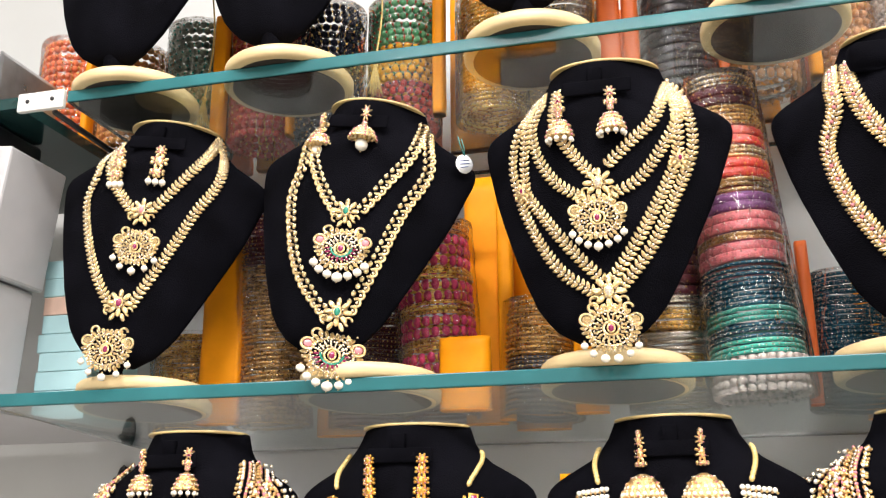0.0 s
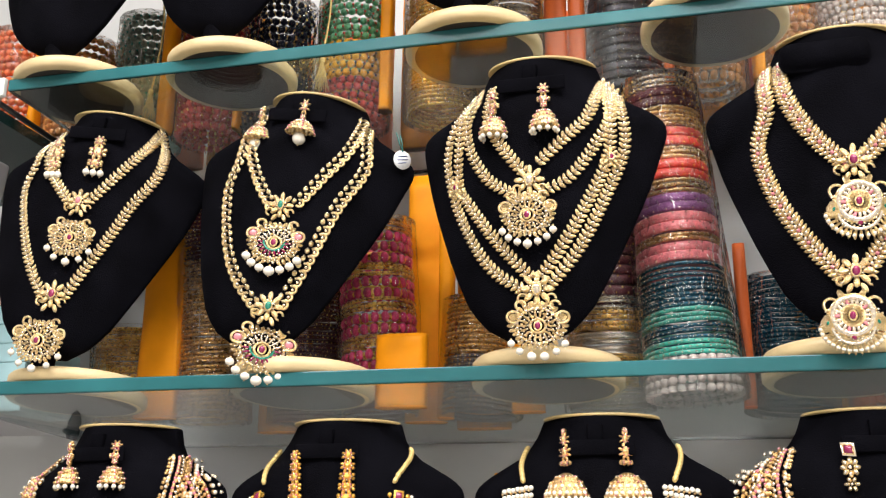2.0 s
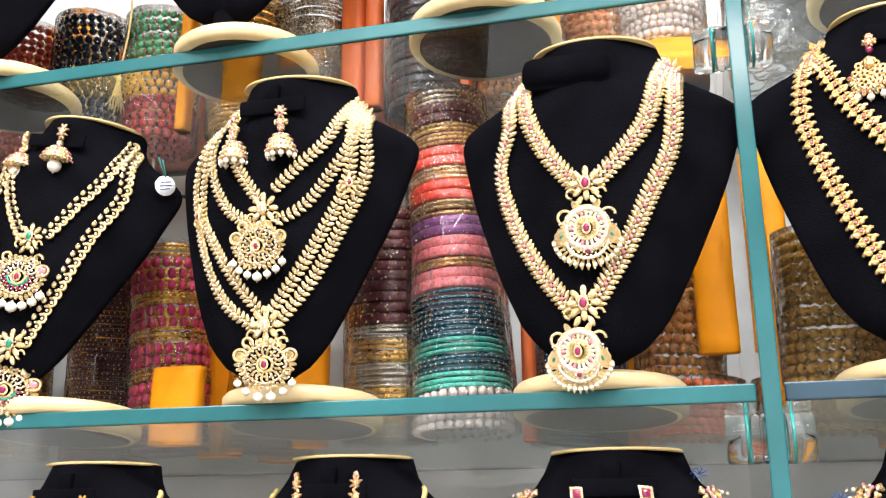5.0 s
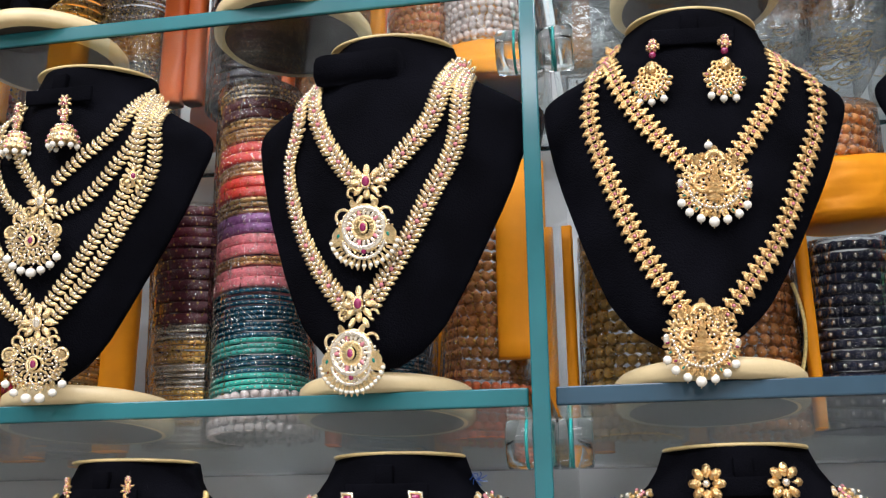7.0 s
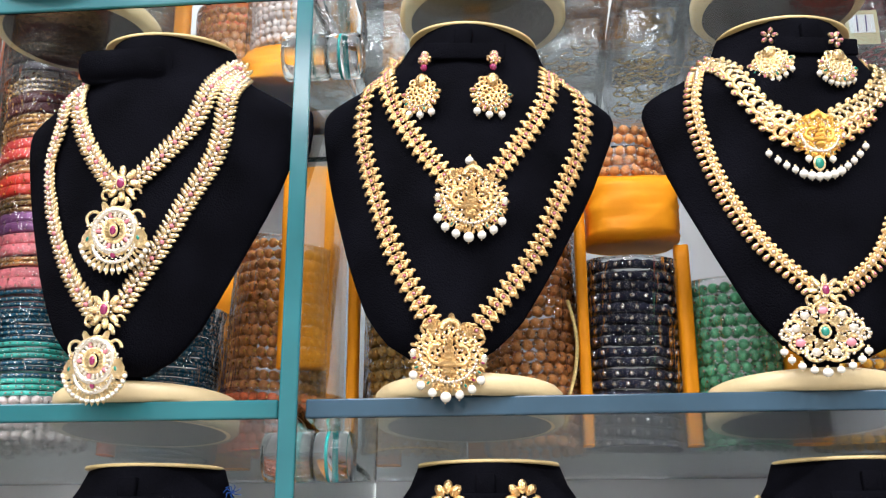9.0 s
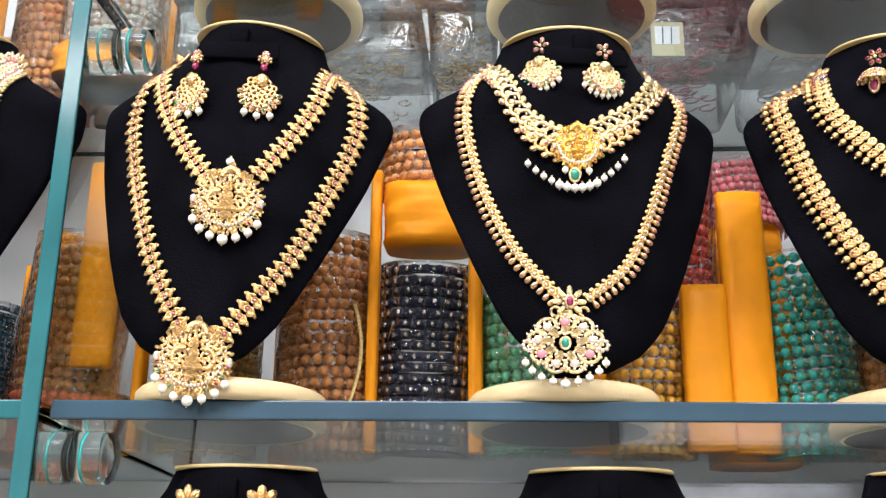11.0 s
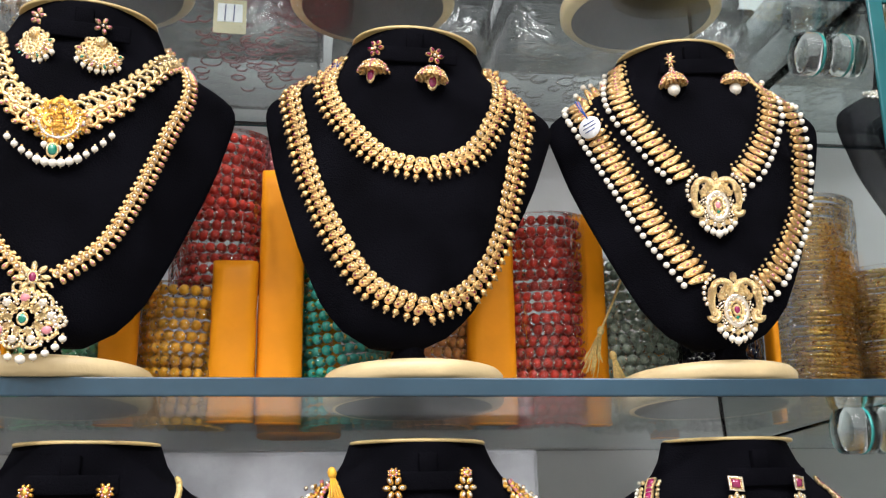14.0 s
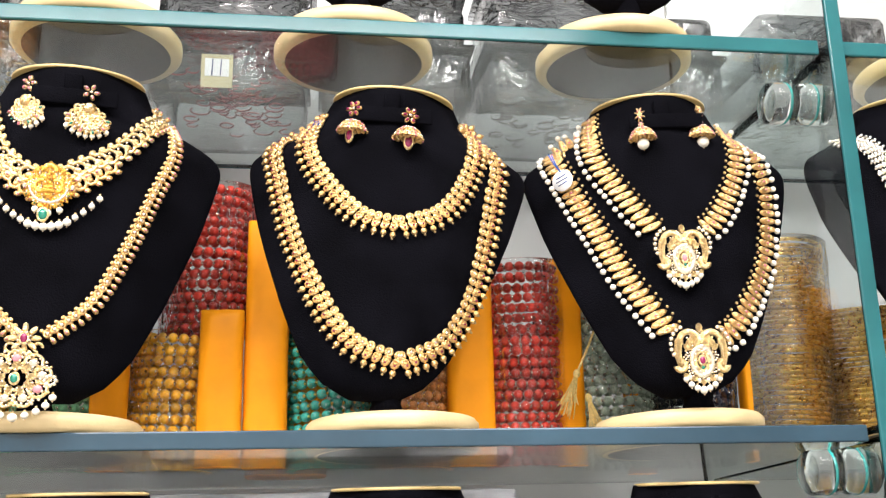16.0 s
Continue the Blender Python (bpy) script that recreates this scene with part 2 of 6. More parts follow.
def ball_data(seg, rings):
    if (seg, rings) not in BALLS:
        vs, fs = [(0, 0, 1)], []
        for i in range(1, rings):
            a = math.pi * i / rings
            vs += [(math.sin(a) * math.cos(2 * math.pi * j / seg), math.sin(a) * math.sin(2 * math.pi * j / seg), math.cos(a)) for j in range(seg)]
        vs.append((0, 0, -1))
        end = len(vs) - 1
        for j in range(seg):
            k = (j + 1) % seg
            fs.append((0, 1 + j, 1 + k))
            for i in range(rings - 2):
                p = 1 + i * seg
                fs.append((p + j, p + seg + j, p + seg + k, p + k))
            p = 1 + (rings - 2) * seg
            fs.append((p + j, end, p + k))
        BALLS[(seg, rings)] = vs, fs
    return BALLS[(seg, rings)]


class Build:
    """Gathers blobs, rings and tubes into one mesh."""

    def __init__(self):
        self.v, self.f, self.m = [], [], []

    def add(self, vs, fs, mi):
        n = len(self.v)
        self.v += vs
        self.f += [tuple(i + n for i in f) for f in fs]
        self.m += [mi] * len(fs)

    def blob(self, x, y, z, sx, sy=None, sz=None, turn=0.0, mi=0, seg=8, rings=5, taper=0.0):
        sy = sx if sy is None else sy
        sz = sx if sz is None else sz
        c, s = math.cos(turn), math.sin(turn)
        vs, fs = ball_data(seg, rings)
        out = []
        for a, b, h in vs:
            k = 1 - taper * b
            px, py = a * sx * k, b * sy
            out.append((x + c * px - s * py, y + s * px + c * py, z + h * sz))
        self.add(out, fs, mi)

    def ring(self, x, y, z, r, t, mi=0, seg=14, sides=5, arc=(0, 2 * math.pi), sy=1.0, flat=1.0, turn=0.0):
        full = abs(arc[1] - arc[0] - 2 * math.pi) < 1e-6
        n = seg if full else seg + 1
        ct, st = math.cos(turn), math.sin(turn)
        vs = []
        for i in range(n):
            a = arc[0] + (arc[1] - arc[0]) * i / seg
            for j in range(sides):
                b = 2 * math.pi * j / sides
                rr = r + t * math.cos(b)
                px, py = rr * math.cos(a), rr * math.sin(a) * sy
                vs.append((x + ct * px - st * py, y + st * px + ct * py, z + t * flat * math.sin(b)))
        fs = [(i * sides + j, ((i + 1) % n) * sides + j, ((i + 1) % n) * sides + (j + 1) % sides, i * sides + (j + 1) % sides) for i in range(seg) for j in range(sides)]
        self.add(vs, fs, mi)

    def lathe(self, prof, mi=0, seg=20, origin=(0, 0, 0), axis="z", caps=True):
        vs = []
        for r, h in prof:
            for j in range(seg):
                a = 2 * math.pi * j / seg
                p = (r * math.cos(a), r * math.sin(a), h) if axis == "z" else ((r * math.cos(a), h, -r * math.sin(a)) if axis == "y" else (h, r * math.cos(a), r * math.sin(a)))
                vs.append(tuple(q + o for q, o in zip(p, origin)))
        n = len(prof)
        fs = [(i * seg + j, i * seg + (j + 1) % seg, (i + 1) * seg + (j + 1) % seg, (i + 1) * seg + j) for i in range(n - 1) for j in range(seg)]
        if caps:
            fs += [tuple(range(seg - 1, -1, -1)), tuple((n - 1) * seg + j for j in range(seg))]
        self.add(vs, fs, mi)

    def tube(self, pts, r, mi=0, sides=6):
        pts = [Vector(p) for p in pts]
        vs = []
        for i, p in enumerate(pts):
            t = (pts[min(i + 1, len(pts) - 1)] - pts[max(i - 1, 0)]).normalized()
            a = t.orthogonal().normalized() if i == 0 else (a - t * a.dot(t)).normalized()
            b = t.cross(a)
            rr = r[i] if isinstance(r, (list, tuple)) else r
            vs += [tuple(p + rr * (math.cos(2 * math.pi * j / sides) * a + math.sin(2 * math.pi * j / sides) * b)) for j in range(sides)]
        fs = [(i * sides + j, i * sides + (j + 1) % sides, (i + 1) * sides + (j + 1) % sides, (i + 1) * sides + j) for i in range(len(pts) - 1) for j in range(sides)]
        fs += [tuple(range(sides - 1, -1, -1)), tuple((len(pts) - 1) * sides + j for j in range(sides))]
        self.add(vs, fs, mi)

    def mesh(self, name, mats, smooth=True):
        me = bpy.data.meshes.new(name)
        me.from_pydata(self.v, [], self.f)
        for m in (mats if isinstance(mats, (list, tuple)) else [mats]):
            me.materials.append(m)
        me.polygons.foreach_set("material_index", self.m)
        if smooth:
            me.polygons.foreach_set("use_smooth", [True] * len(me.polygons))
        me.update()
        return me

# ---- the shop round the display ----
MID, UP, LOW = 1.512, 1.809, 1.216
TH = 0.012
DEEP = 0.30
SLOPE = 3.6
FALL = math.tan(radians(SLOPE))
P1, P2 = (0.2985, 0.3100), (1.2005, 1.2125)
BAYS = ((-0.600, P1[0] - 0.003), (P1[1] + 0.003, P2[0] - 0.003), (P2[1] + 0.003, 2.05))


def slab(name, x0, x1, y0, y1, z0, z1, m, label, category="wall"):
    bm = bmesh.new()
    box(bm, x0, x1, y0, y1, z0, z1)
    return tagged(new(name, finish(name, bm, m, False)), label, category, kind="structure")


# all but the back panel is an unseen shell, added to bounce light
slab("floor", -3.0, 4.0, -3.2, 0.43, -0.05, 0.0, FLOOR, "grey tiled floor, unseen, added to close the room", "floor")
slab("ceiling", -3.0, 4.0, -3.2, 0.43, 2.8, 2.85, ROOM, "plain white ceiling, unseen, added to close the room", "ceiling")
slab("wall_back", -3.0, 4.0, 0.33, 0.43, 0.0, 2.8, WALL, "off-white laminate panel behind the glass shelves")
slab("wall_front", -3.0, 4.0, -3.3, -3.2, 0.0, 2.8, ROOM, "plain painted wall, unseen, added to close the room")
slab("wall_west", -3.1, -3.0, -3.2, 0.43, 0.0, 2.8, ROOM, "plain painted wall, unseen, added to close the room")
slab("wall_east", 4.0, 4.1, -3.2, 0.43, 0.0, 2.8, ROOM, "plain painted wall, unseen, added to close the room")

for z, what in ((LOW, "lower"), (MID, "middle"), (UP, "upper")):
    for i, (x0, x1) in enumerate(BAYS):
        em = EDGE if (i == 0 or what == "upper") else EDGE_B
        if what == "upper" and i == 0:
            x0 = -0.555
        sh = thing("glass_shelf", pose((x0 + x1) / 2, 0, z - TH, -SLOPE if what == "middle" else 0), "thick clear glass shelf with a blue-green polished front edge", "shelf", "glass shelves")
        w = x1 - x0
        bm = bmesh.new()
        box(bm, -w / 2, w / 2, 0.003, DEEP, 0, TH)
        pane = part("pane", finish("shelf_pane", bm, GLASS, False), sh)
        pane.visible_shadow = False
        bm = bmesh.new()
        box(bm, -w / 2, w / 2, 0, 0.003, 0, TH, 0, 0.0012)
        part("front_edge", finish("front_edge", bm, em, False), sh, label="polished blue-green edge")
        bm = bmesh.new()
        box(bm, -w / 2, w / 2, DEEP, DEEP + 0.003, 0, TH)
        part("back_edge", finish("back_edge", bm, EDGE, False), sh)

for x0, x1 in (P1, P2):
    up = thing("glass_divider", pose((x0 + x1) / 2, 0, 0.9), "upright blue-green glass divider between two shelf bays", "divider", "glass dividers")
    w = x1 - x0
    bm = bmesh.new()
    box(bm, -w / 2, w / 2, -0.007, DEEP + 0.01, 0, 1.5)
    part("pane", finish("divider_pane", bm, GLASS, False), up).visible_shadow = False
    bm = bmesh.new()
    box(bm, -w / 2, w / 2, -0.010, -0.007, 0, 1.5, 0, 0.001)
    part("front_edge", finish("divider_edge", bm, EDGE, False), up, label="polished blue-green edge")

# round acrylic clamps that hold the shelves on the dividers
g = Build()
g.lathe([(0.001, 0), (0.016, 0), (0.0175, 0.0015), (0.0175, 0.022), (0.016, 0.0235), (0.001, 0.0235)], axis="x", seg=24)
CL_BODY = g.mesh("clamp_body", ACRYLIC)
g = Build()
g.lathe([(0.0174, 0), (0.0178, 0), (0.0178, 0.0022), (0.0174, 0.0022)], axis="x", seg=24, caps=False)
CL_RING = g.mesh("clamp_ring", mat("teal_clamp_ring", (0.02, 0.22, 0.20), 0.2, 0, 0.1, 30, coat=0.5))
for x0, x1 in (P1, P2):
    for z in (LOW, MID, UP):
        for sx, x in ((-1, x0), (1, x1)):
            for dy in (0.055,):
                c = thing("shelf_clamp", pose(x, dy, z - TH - 0.0185) @ Matrix.Diagonal((sx, 1, 1, 1)), "clear round acrylic shelf clamp with a teal ring", "clamp", "shelf clamps")
                part("body", CL_BODY, c)
                part("ring", CL_RING, c, pose(0.008, 0, 0), "teal ring")

# ---- display busts ----
ZS = [0.022, 0.027, 0.035, 0.05, 0.07, 0.09, 0.11, 0.13, 0.15, 0.175, 0.190, 0.199, 0.206, 0.212, 0.219, 0.227, 0.236, 0.245, 0.258]
WS = [0.016, 0.028, 0.038, 0.050, 0.060, 0.069, 0.077, 0.085, 0.092, 0.099, 0.103, 0.1035, 0.100, 0.093, 0.081, 0.067, 0.057, 0.051, 0.046]
FS = [-0.050, -0.055, -0.059, -0.061, -0.062, -0.062, -0.061, -0.059, -0.057, -0.055, -0.053, -0.052, -0.051, -0.050, -0.049, -0.0475, -0.046, -0.044, -0.040]
DS = [0.006, 0.009, 0.012, 0.016, 0.021, 0.026, 0.031, 0.035, 0.039, 0.043, 0.046, 0.047, 0.047, 0.046, 0.045, 0.043, 0.041, 0.040, 0.039]
TS = [0.010, 0.012, 0.013, 0.014, 0.015, 0.015, 0.016, 0.016, 0.017, 0.018, 0.019, 0.020, 0.022, 0.025, 0.029, 0.033, 0.036, 0.038, 0.038]


def W(z):
    return float(np.interp(z, ZS, WS))


def surf(u, z, lift=0.0):
    k = min(1.0, abs(u) / W(z))
    return Vector((u, float(np.interp(z, ZS, FS)) + float(np.interp(z, ZS, DS)) * k ** 2.2 - lift, z))


def torso_mesh():
    bm = bmesh.new()
    loops, n = [], 14
    for z in np.concatenate([np.linspace(ZS[0], 0.187, 18), np.linspace(0.192, 0.258, 16)]):
        w = W(z)
        f, d, t = (float(np.interp(z, ZS, a)) for a in (FS, DS, TS))
        pts = [(w * s, f + d * abs(s) ** 2.2) for s in np.sin(np.linspace(-math.pi / 2, math.pi / 2, n + 1))]
        pts += [(w * s, f + d + 0.003 + t * (1 - s * s) ** 0.5) for s in np.sin(np.linspace(math.pi / 2, -math.pi / 2, n + 1))]
        loops.append([bm.verts.new((x, y, z)) for x, y in pts])
    m = len(loops[0])
    for a, b in zip(loops, loops[1:]):
        for j in range(m):
            bm.faces.new((a[j], a[(j + 1) % m], b[(j + 1) % m], b[j]))
    bm.faces.new(loops[0][::-1])
    bm.faces.new(loops[-1])
    return finish("torso", bm, VELVET)


def neck_cap():
    bm = bmesh.new()
    loops = []
    f, d, t = FS[-1], DS[-1], TS[-1]
    for z, k in ((0.2570, 1.003), (0.2575, 1.014), (0.2585, 1.015), (0.2591, 1.003), (0.2593, 0.97)):
        pts = []
        for i in range(40):
            a = 2 * math.pi * i / 40
            s = math.cos(a)
            y = -math.sin(a) * (d if math.sin(a) > 0 else t)
            pts.append((0.0455 * k * s, f + d + y * k, z))
        loops.append([bm.verts.new(p) for p in pts])
    for a, b in zip(loops, loops[1:]):
        for j in range(40):
            bm.faces.new((a[j], a[(j + 1) % 40], b[(j + 1) % 40], b[j]))
    bm.faces.new(loops[-1])
    bm.faces.new(loops[0][::-1])
    return finish("neck_rim", bm, RIM)


g = Build()
g.lathe([(0.054, 0.0), (0.060, 0.0004), (0.0625, 0.003), (0.0625, 0.010), (0.060, 0.0128), (0.052, 0.0138), (0.001, 0.014)], seg=48, caps=False)
BASE_ME = g.mesh("base", CREAM)
g = Build()
g.lathe([(0.001, 0.0012), (0.0545, 0.0012), (0.0545, 0.0004), (0.053, 0.0002), (0.001, 0.0002)], seg=48)
UNDER_ME = g.mesh("base_underside", UNDER)
g = Build()
g.lathe([(0.012, 0.013), (0.010, 0.018), (0.012, 0.026), (0.016, 0.04)], seg=20, origin=(0, -0.042, 0))
STEM_ME = g.mesh("stem", VELVET)
TORSO_ME, CAP_ME = torso_mesh(), neck_cap()
# velvet card on the neck that carries the earrings
bm = bmesh.new()
box(bm, -0.026, 0.030, -0.0505, -0.0475, 0.226, 0.238, 0, 0.0014)
box(bm, -0.006, 0.006, -0.0480, -0.0420, 0.236, 0.250, 0, 0.0012)
CARD_ME = finish("earring_card", bm, VELVET)
bm = bmesh.new()
box(bm, -0.045, 0.022, -0.052, -0.034, 0.222, 0.247, 0, 0.0095)
ROLL_ME = finish("earring_pad", bm, VELVET)


def bust(x, y, z, yaw, roll, label, card=True, torso=None):
    m = pose(x, y, z, 0, 0, yaw)
    b = thing("necklace_bust", m, label, "display bust", "necklace busts")
    lean = pose(0, 0, 0, 0, roll, 0)
    if torso:
        tx, ty, turn, side, back, tall = torso
        lean = m.inverted() @ pose(tx, ty, z, 0, 0, turn) @ pose(0, 0, 0, back, side, 0) @ Matrix.Diagonal((1, 1, tall, 1))
    seat = pose(0, 0, -y * FALL, -SLOPE) if z == MID else None
    part("base", BASE_ME, b, seat, "round cream lacquered base")
    part("base_underside", UNDER_ME, b, seat, "dark felt underside")
    part("stem", STEM_ME, b, Matrix.Translation((lean.translation.x * 0.6, lean.translation.y * 0.6, 0)))
    part("torso", TORSO_ME, b, lean)
    part("neck_rim", CAP_ME, b, lean, "cream rim on the neck")
    part("earring_card" if card else "earring_pad", CARD_ME if card else ROLL_ME, b, lean, "velvet card for earrings")
    return b, m @ lean


BL = "black velvet necklace bust on a round cream base"
MIDX = [(-0.480, 0.062, -4, 6), (-0.255, 0.058, -4, 3.5), (-0.040, 0.055, -3, 1), (0.190, 0.056, -3, 2), (0.412, 0.052, -2, 3), (0.630, 0.056, 0, 0.8), (0.867, 0.062, 2, -0.5), (1.082, 0.062, 4, -1.5), (1.335, 0.062, 6, 0)]
LOWX = [(-0.417, 0.055, -4), (-0.2115, 0.055, -3), (0.002, 0.055, -2), (0.1995, 0.055, 0), (0.424, 0.055, 0), (0.653, 0.06, 0), (0.869, 0.06, 2), (1.091, 0.06, 3), (1.300, 0.06, 4)]
UPX = [(-0.507, 0.045), (-0.339, 0.045), (-0.0998, 0.045), (0.112, 0.048), (0.425, 0.058), (0.643, 0.06), (0.838, 0.062), (1.048, 0.055), (1.33, 0.055)]
# how each torso sits on its base: x, y, turn, lean to the side, lean back, height
TORSO = [(-0.492, 0.059, 9, 5.9, 0.5, 1.025), (-0.286, 0.053, -1, 8.2, 0, 1.005), (-0.042, 0.046, -5, 2.6, 7.5, 0.985), (0.198, 0.046, -5.5, 1.8, 7.5, 0.982), (0.3975, 0.049, -3, 4.6, 1.9, 1.01), (0.633, 0.054, 8.7, 0.4, 3.4, 0.982), (0.851, 0.058, -4.9, 4.1, 2.2, 0.967), (1.077, 0.061, -6.8, -0.3, 0.3, 0.99), (1.304, 0.060, 6, 0, 0, 1.02)]
MIDB = [bust(x, y, MID, yaw, roll, BL + ", wearing gold", i != 3, TORSO[i]) for i, (x, y, yaw, roll) in enumerate(MIDX)]
LOWB = [bust(x, y, LOW, yaw, 0, BL + ", lower shelf") for x, y, yaw in LOWX]
UPB = [bust(x, y, UP, 0, 0, BL + ", upper shelf") for x, y in UPX]

# ---- bangle rolls ----
RB = 0.0335
BANGLES = {}


def bangle(kind, m1, m2):
    key = (kind, m1.name, m2.name)
    if key in BANGLES:
        return BANGLES[key]
    g = Build()
    if kind == "bead":
        g.ring(0, 0, 0, RB - 0.0015, 0.0016, 1, 28, 4)
        for i in range(24):
            a = 2 * math.pi * i / 24
            c, s = math.cos(a) * RB, math.sin(a) * RB
            g.blob(c, s, 0, 0.0042, 0.0043, 0.0041, turn=a, mi=0, seg=8, rings=6)
            c, s = math.cos(a + 0.131) * (RB + 0.003), math.sin(a + 0.131) * (RB + 0.003)
            g.blob(c, s, 0, 0.0014, mi=1, seg=5, rings=4)
    elif kind == "close":
        g.ring(0, 0, 0, RB - 0.0015, 0.0016, 1, 28, 4)
        for i in range(30):
            a = 2 * math.pi * i / 30
            g.blob(math.cos(a) * RB, math.sin(a) * RB, 0, 0.0036, mi=0, seg=7, rings=5)
    elif kind == "stud":
        g.ring(0, 0, 0, RB - 0.0005, 0.0037, 0, 40, 7, flat=0.95)
        for i in range(22):
            a = 2 * math.pi * i / 22
            g.blob(math.cos(a) * (RB + 0.0028), math.sin(a) * (RB + 0.0028), 0, 0.0022, mi=1, seg=6, rings=4)
            g.blob(math.cos(a + 0.143) * (RB + 0.001), math.sin(a + 0.143) * (RB + 0.001), 0, 0.0032, 0.0036, 0.0038, turn=a + 0.143, mi=0, seg=7, rings=5)
    elif kind == "fine":
        g.ring(0, 0, 0.0, RB + 0.0008, 0.0019, 0, 40, 5)
        for i in range(46):
            a = 2 * math.pi * i / 46
            g.blob(math.cos(a) * (RB + 0.0026), math.sin(a) * (RB + 0.0026), 0, 0.0009, mi=1, seg=4, rings=3)
    elif kind == "block":
        g.ring(0, 0, 0, RB - 0.001, 0.0028, 1, 32, 5)
        for i in range(22):
            a = 2 * math.pi * (i + 0.5) / 22
            g.blob(math.cos(a) * RB, math.sin(a) * RB, 0, 0.0034, 0.0046, 0.0056, turn=a, mi=0, seg=6, rings=4)
    elif kind == "band":
        g.lathe([(RB - 0.001, -0.004), (RB + 0.0018, -0.0042), (RB + 0.0028, -0.003), (RB + 0.0030, 0.003), (RB + 0.0018, 0.0042), (RB - 0.001, 0.004)], 0, 40, caps=False)
        for i in range(40):
            a = 2 * math.pi * i / 40
            g.blob(math.cos(a) * (RB + 0.003), math.sin(a) * (RB + 0.003), 0.0026 * (1 if i % 2 else -1), 0.0010, mi=1, seg=4, rings=3)
    me = g.mesh("bangle_" + kind, [m1, m2])
    BANGLES[key] = me
    return me


PITCH = dict(bead=0.0088, close=0.0070, stud=0.0082, fine=0.0045, block=0.0108, band=0.0090)
rnd = random.Random(7)


def film(r, h, taper=0.0):
    g = Build()
    rows, seg = 26, 56
    prof = []
    for i in range(rows + 1):
        prof.append((r * (1 - taper * i / rows), -0.001 + (h + 0.003) * i / rows))
    g.lathe(prof + [(r * (1 - taper) * 0.6, h + 0.004)], 0, seg, caps=False)
    v2 = []
    for x, y, z in g.v:
        k = 1.01 + 0.03 * abs(noise.noise(Vector((x * 70, y * 70, z * 45)))) + 0.022 * abs(noise.noise(Vector((x * 190 + r * 900, y * 190, z * 80))))
        v2.append((x * k, y * k, z))
    g.v = v2
    return g.mesh("wrap_film", WRAP)


def bangle_roll(x, y, z, layers, label, lean=0.0, tilt=0.0, scale=1.0, turn=None, wrap=True, taper=0.0, m=None):
    """layers: (kind, m1, m2, count) from the bottom up."""
    if m is None and MID <= z < MID + 0.25:
        z, tilt = z - y * FALL, tilt - SLOPE
    base = m if m is not None else pose(x, y, z, tilt, lean, rnd.uniform(0, 360) if turn is None else turn)
    t = thing("bangle_roll", base, label, "bangles", "wrapped bangle rolls")
    h, total = 0.0, sum(c for *_, c in layers)
    k = 0
    for kind, m1, m2, count in layers:
        p = PITCH[kind]
        for i in range(count):
            s = scale * (1 - taper * k / total)
            part("bangle", bangle(kind, m1, m2), t, Matrix.Translation((rnd.uniform(-0.0008, 0.0008), rnd.uniform(-0.0008, 0.0008), h + p / 2)) @ pose(0, 0, 0, rnd.uniform(-1.2, 1.2), rnd.uniform(-1.2, 1.2), rnd.uniform(0, 360)) @ Matrix.Diagonal((s, s, 1, 1)))
            h += p
            k += 1
    if wrap:
        part("wrap_film", film((RB + 0.0062) * scale, h, taper), t, None, "crinkled clear plastic wrap").visible_shadow = False
    return t


def paper(x0, x1, y, z0, z1, m=PAPER, depth=0.016, lean=0.0, label="folded orange paper sleeve standing between the bangle rolls"):
    if z0 == MID:
        z0 -= (y + depth / 2) * FALL
    w, h = x1 - x0, z1 - z0
    bm = bmesh.new()
    nz = 14
    rows = []
    for i in range(nz + 1):
        v = i / nz
        row = []
        for j in range(24):
            a = 2 * math.pi * j / 24
            ca, sa = math.cos(a), math.sin(a)
            ex = abs(ca) ** 0.62 * (1 if ca > 0 else -1)
            ey = abs(sa) ** 0.55 * (1 if sa > 0 else -1)
            pinch = 1 - 0.25 * max(0, v - 0.88) / 0.12
            n = 0.07 * noise.noise(Vector((x0 * 31 + ca * 1.5, sa * 1.5, v * 4))) + 0.10 * abs(noise.noise(Vector((x0 * 77 + ca * 3, sa * 3, v * 9))))
            row.append(bm.verts.new((w / 2 * ex * (1 + n * 0.4), depth / 2 * ey * (pinch + n * 2), h * v)))
        rows.append(row)
    for a, b in zip(rows, rows[1:]):
        for j in range(24):
            bm.faces.new((a[j], a[(j + 1) % 24], b[(j + 1) % 24], b[j]))
    bm.faces.new(rows[0][::-1])
    bm.faces.new(rows[-1])
    return solid("paper_sleeve", finish("paper_sleeve", bm, m), pose((x0 + x1) / 2, y, z0, 0, lean, 0), label, "paper", "orange paper sleeves")


YR = 0.165
WL = " in clear plastic wrap"
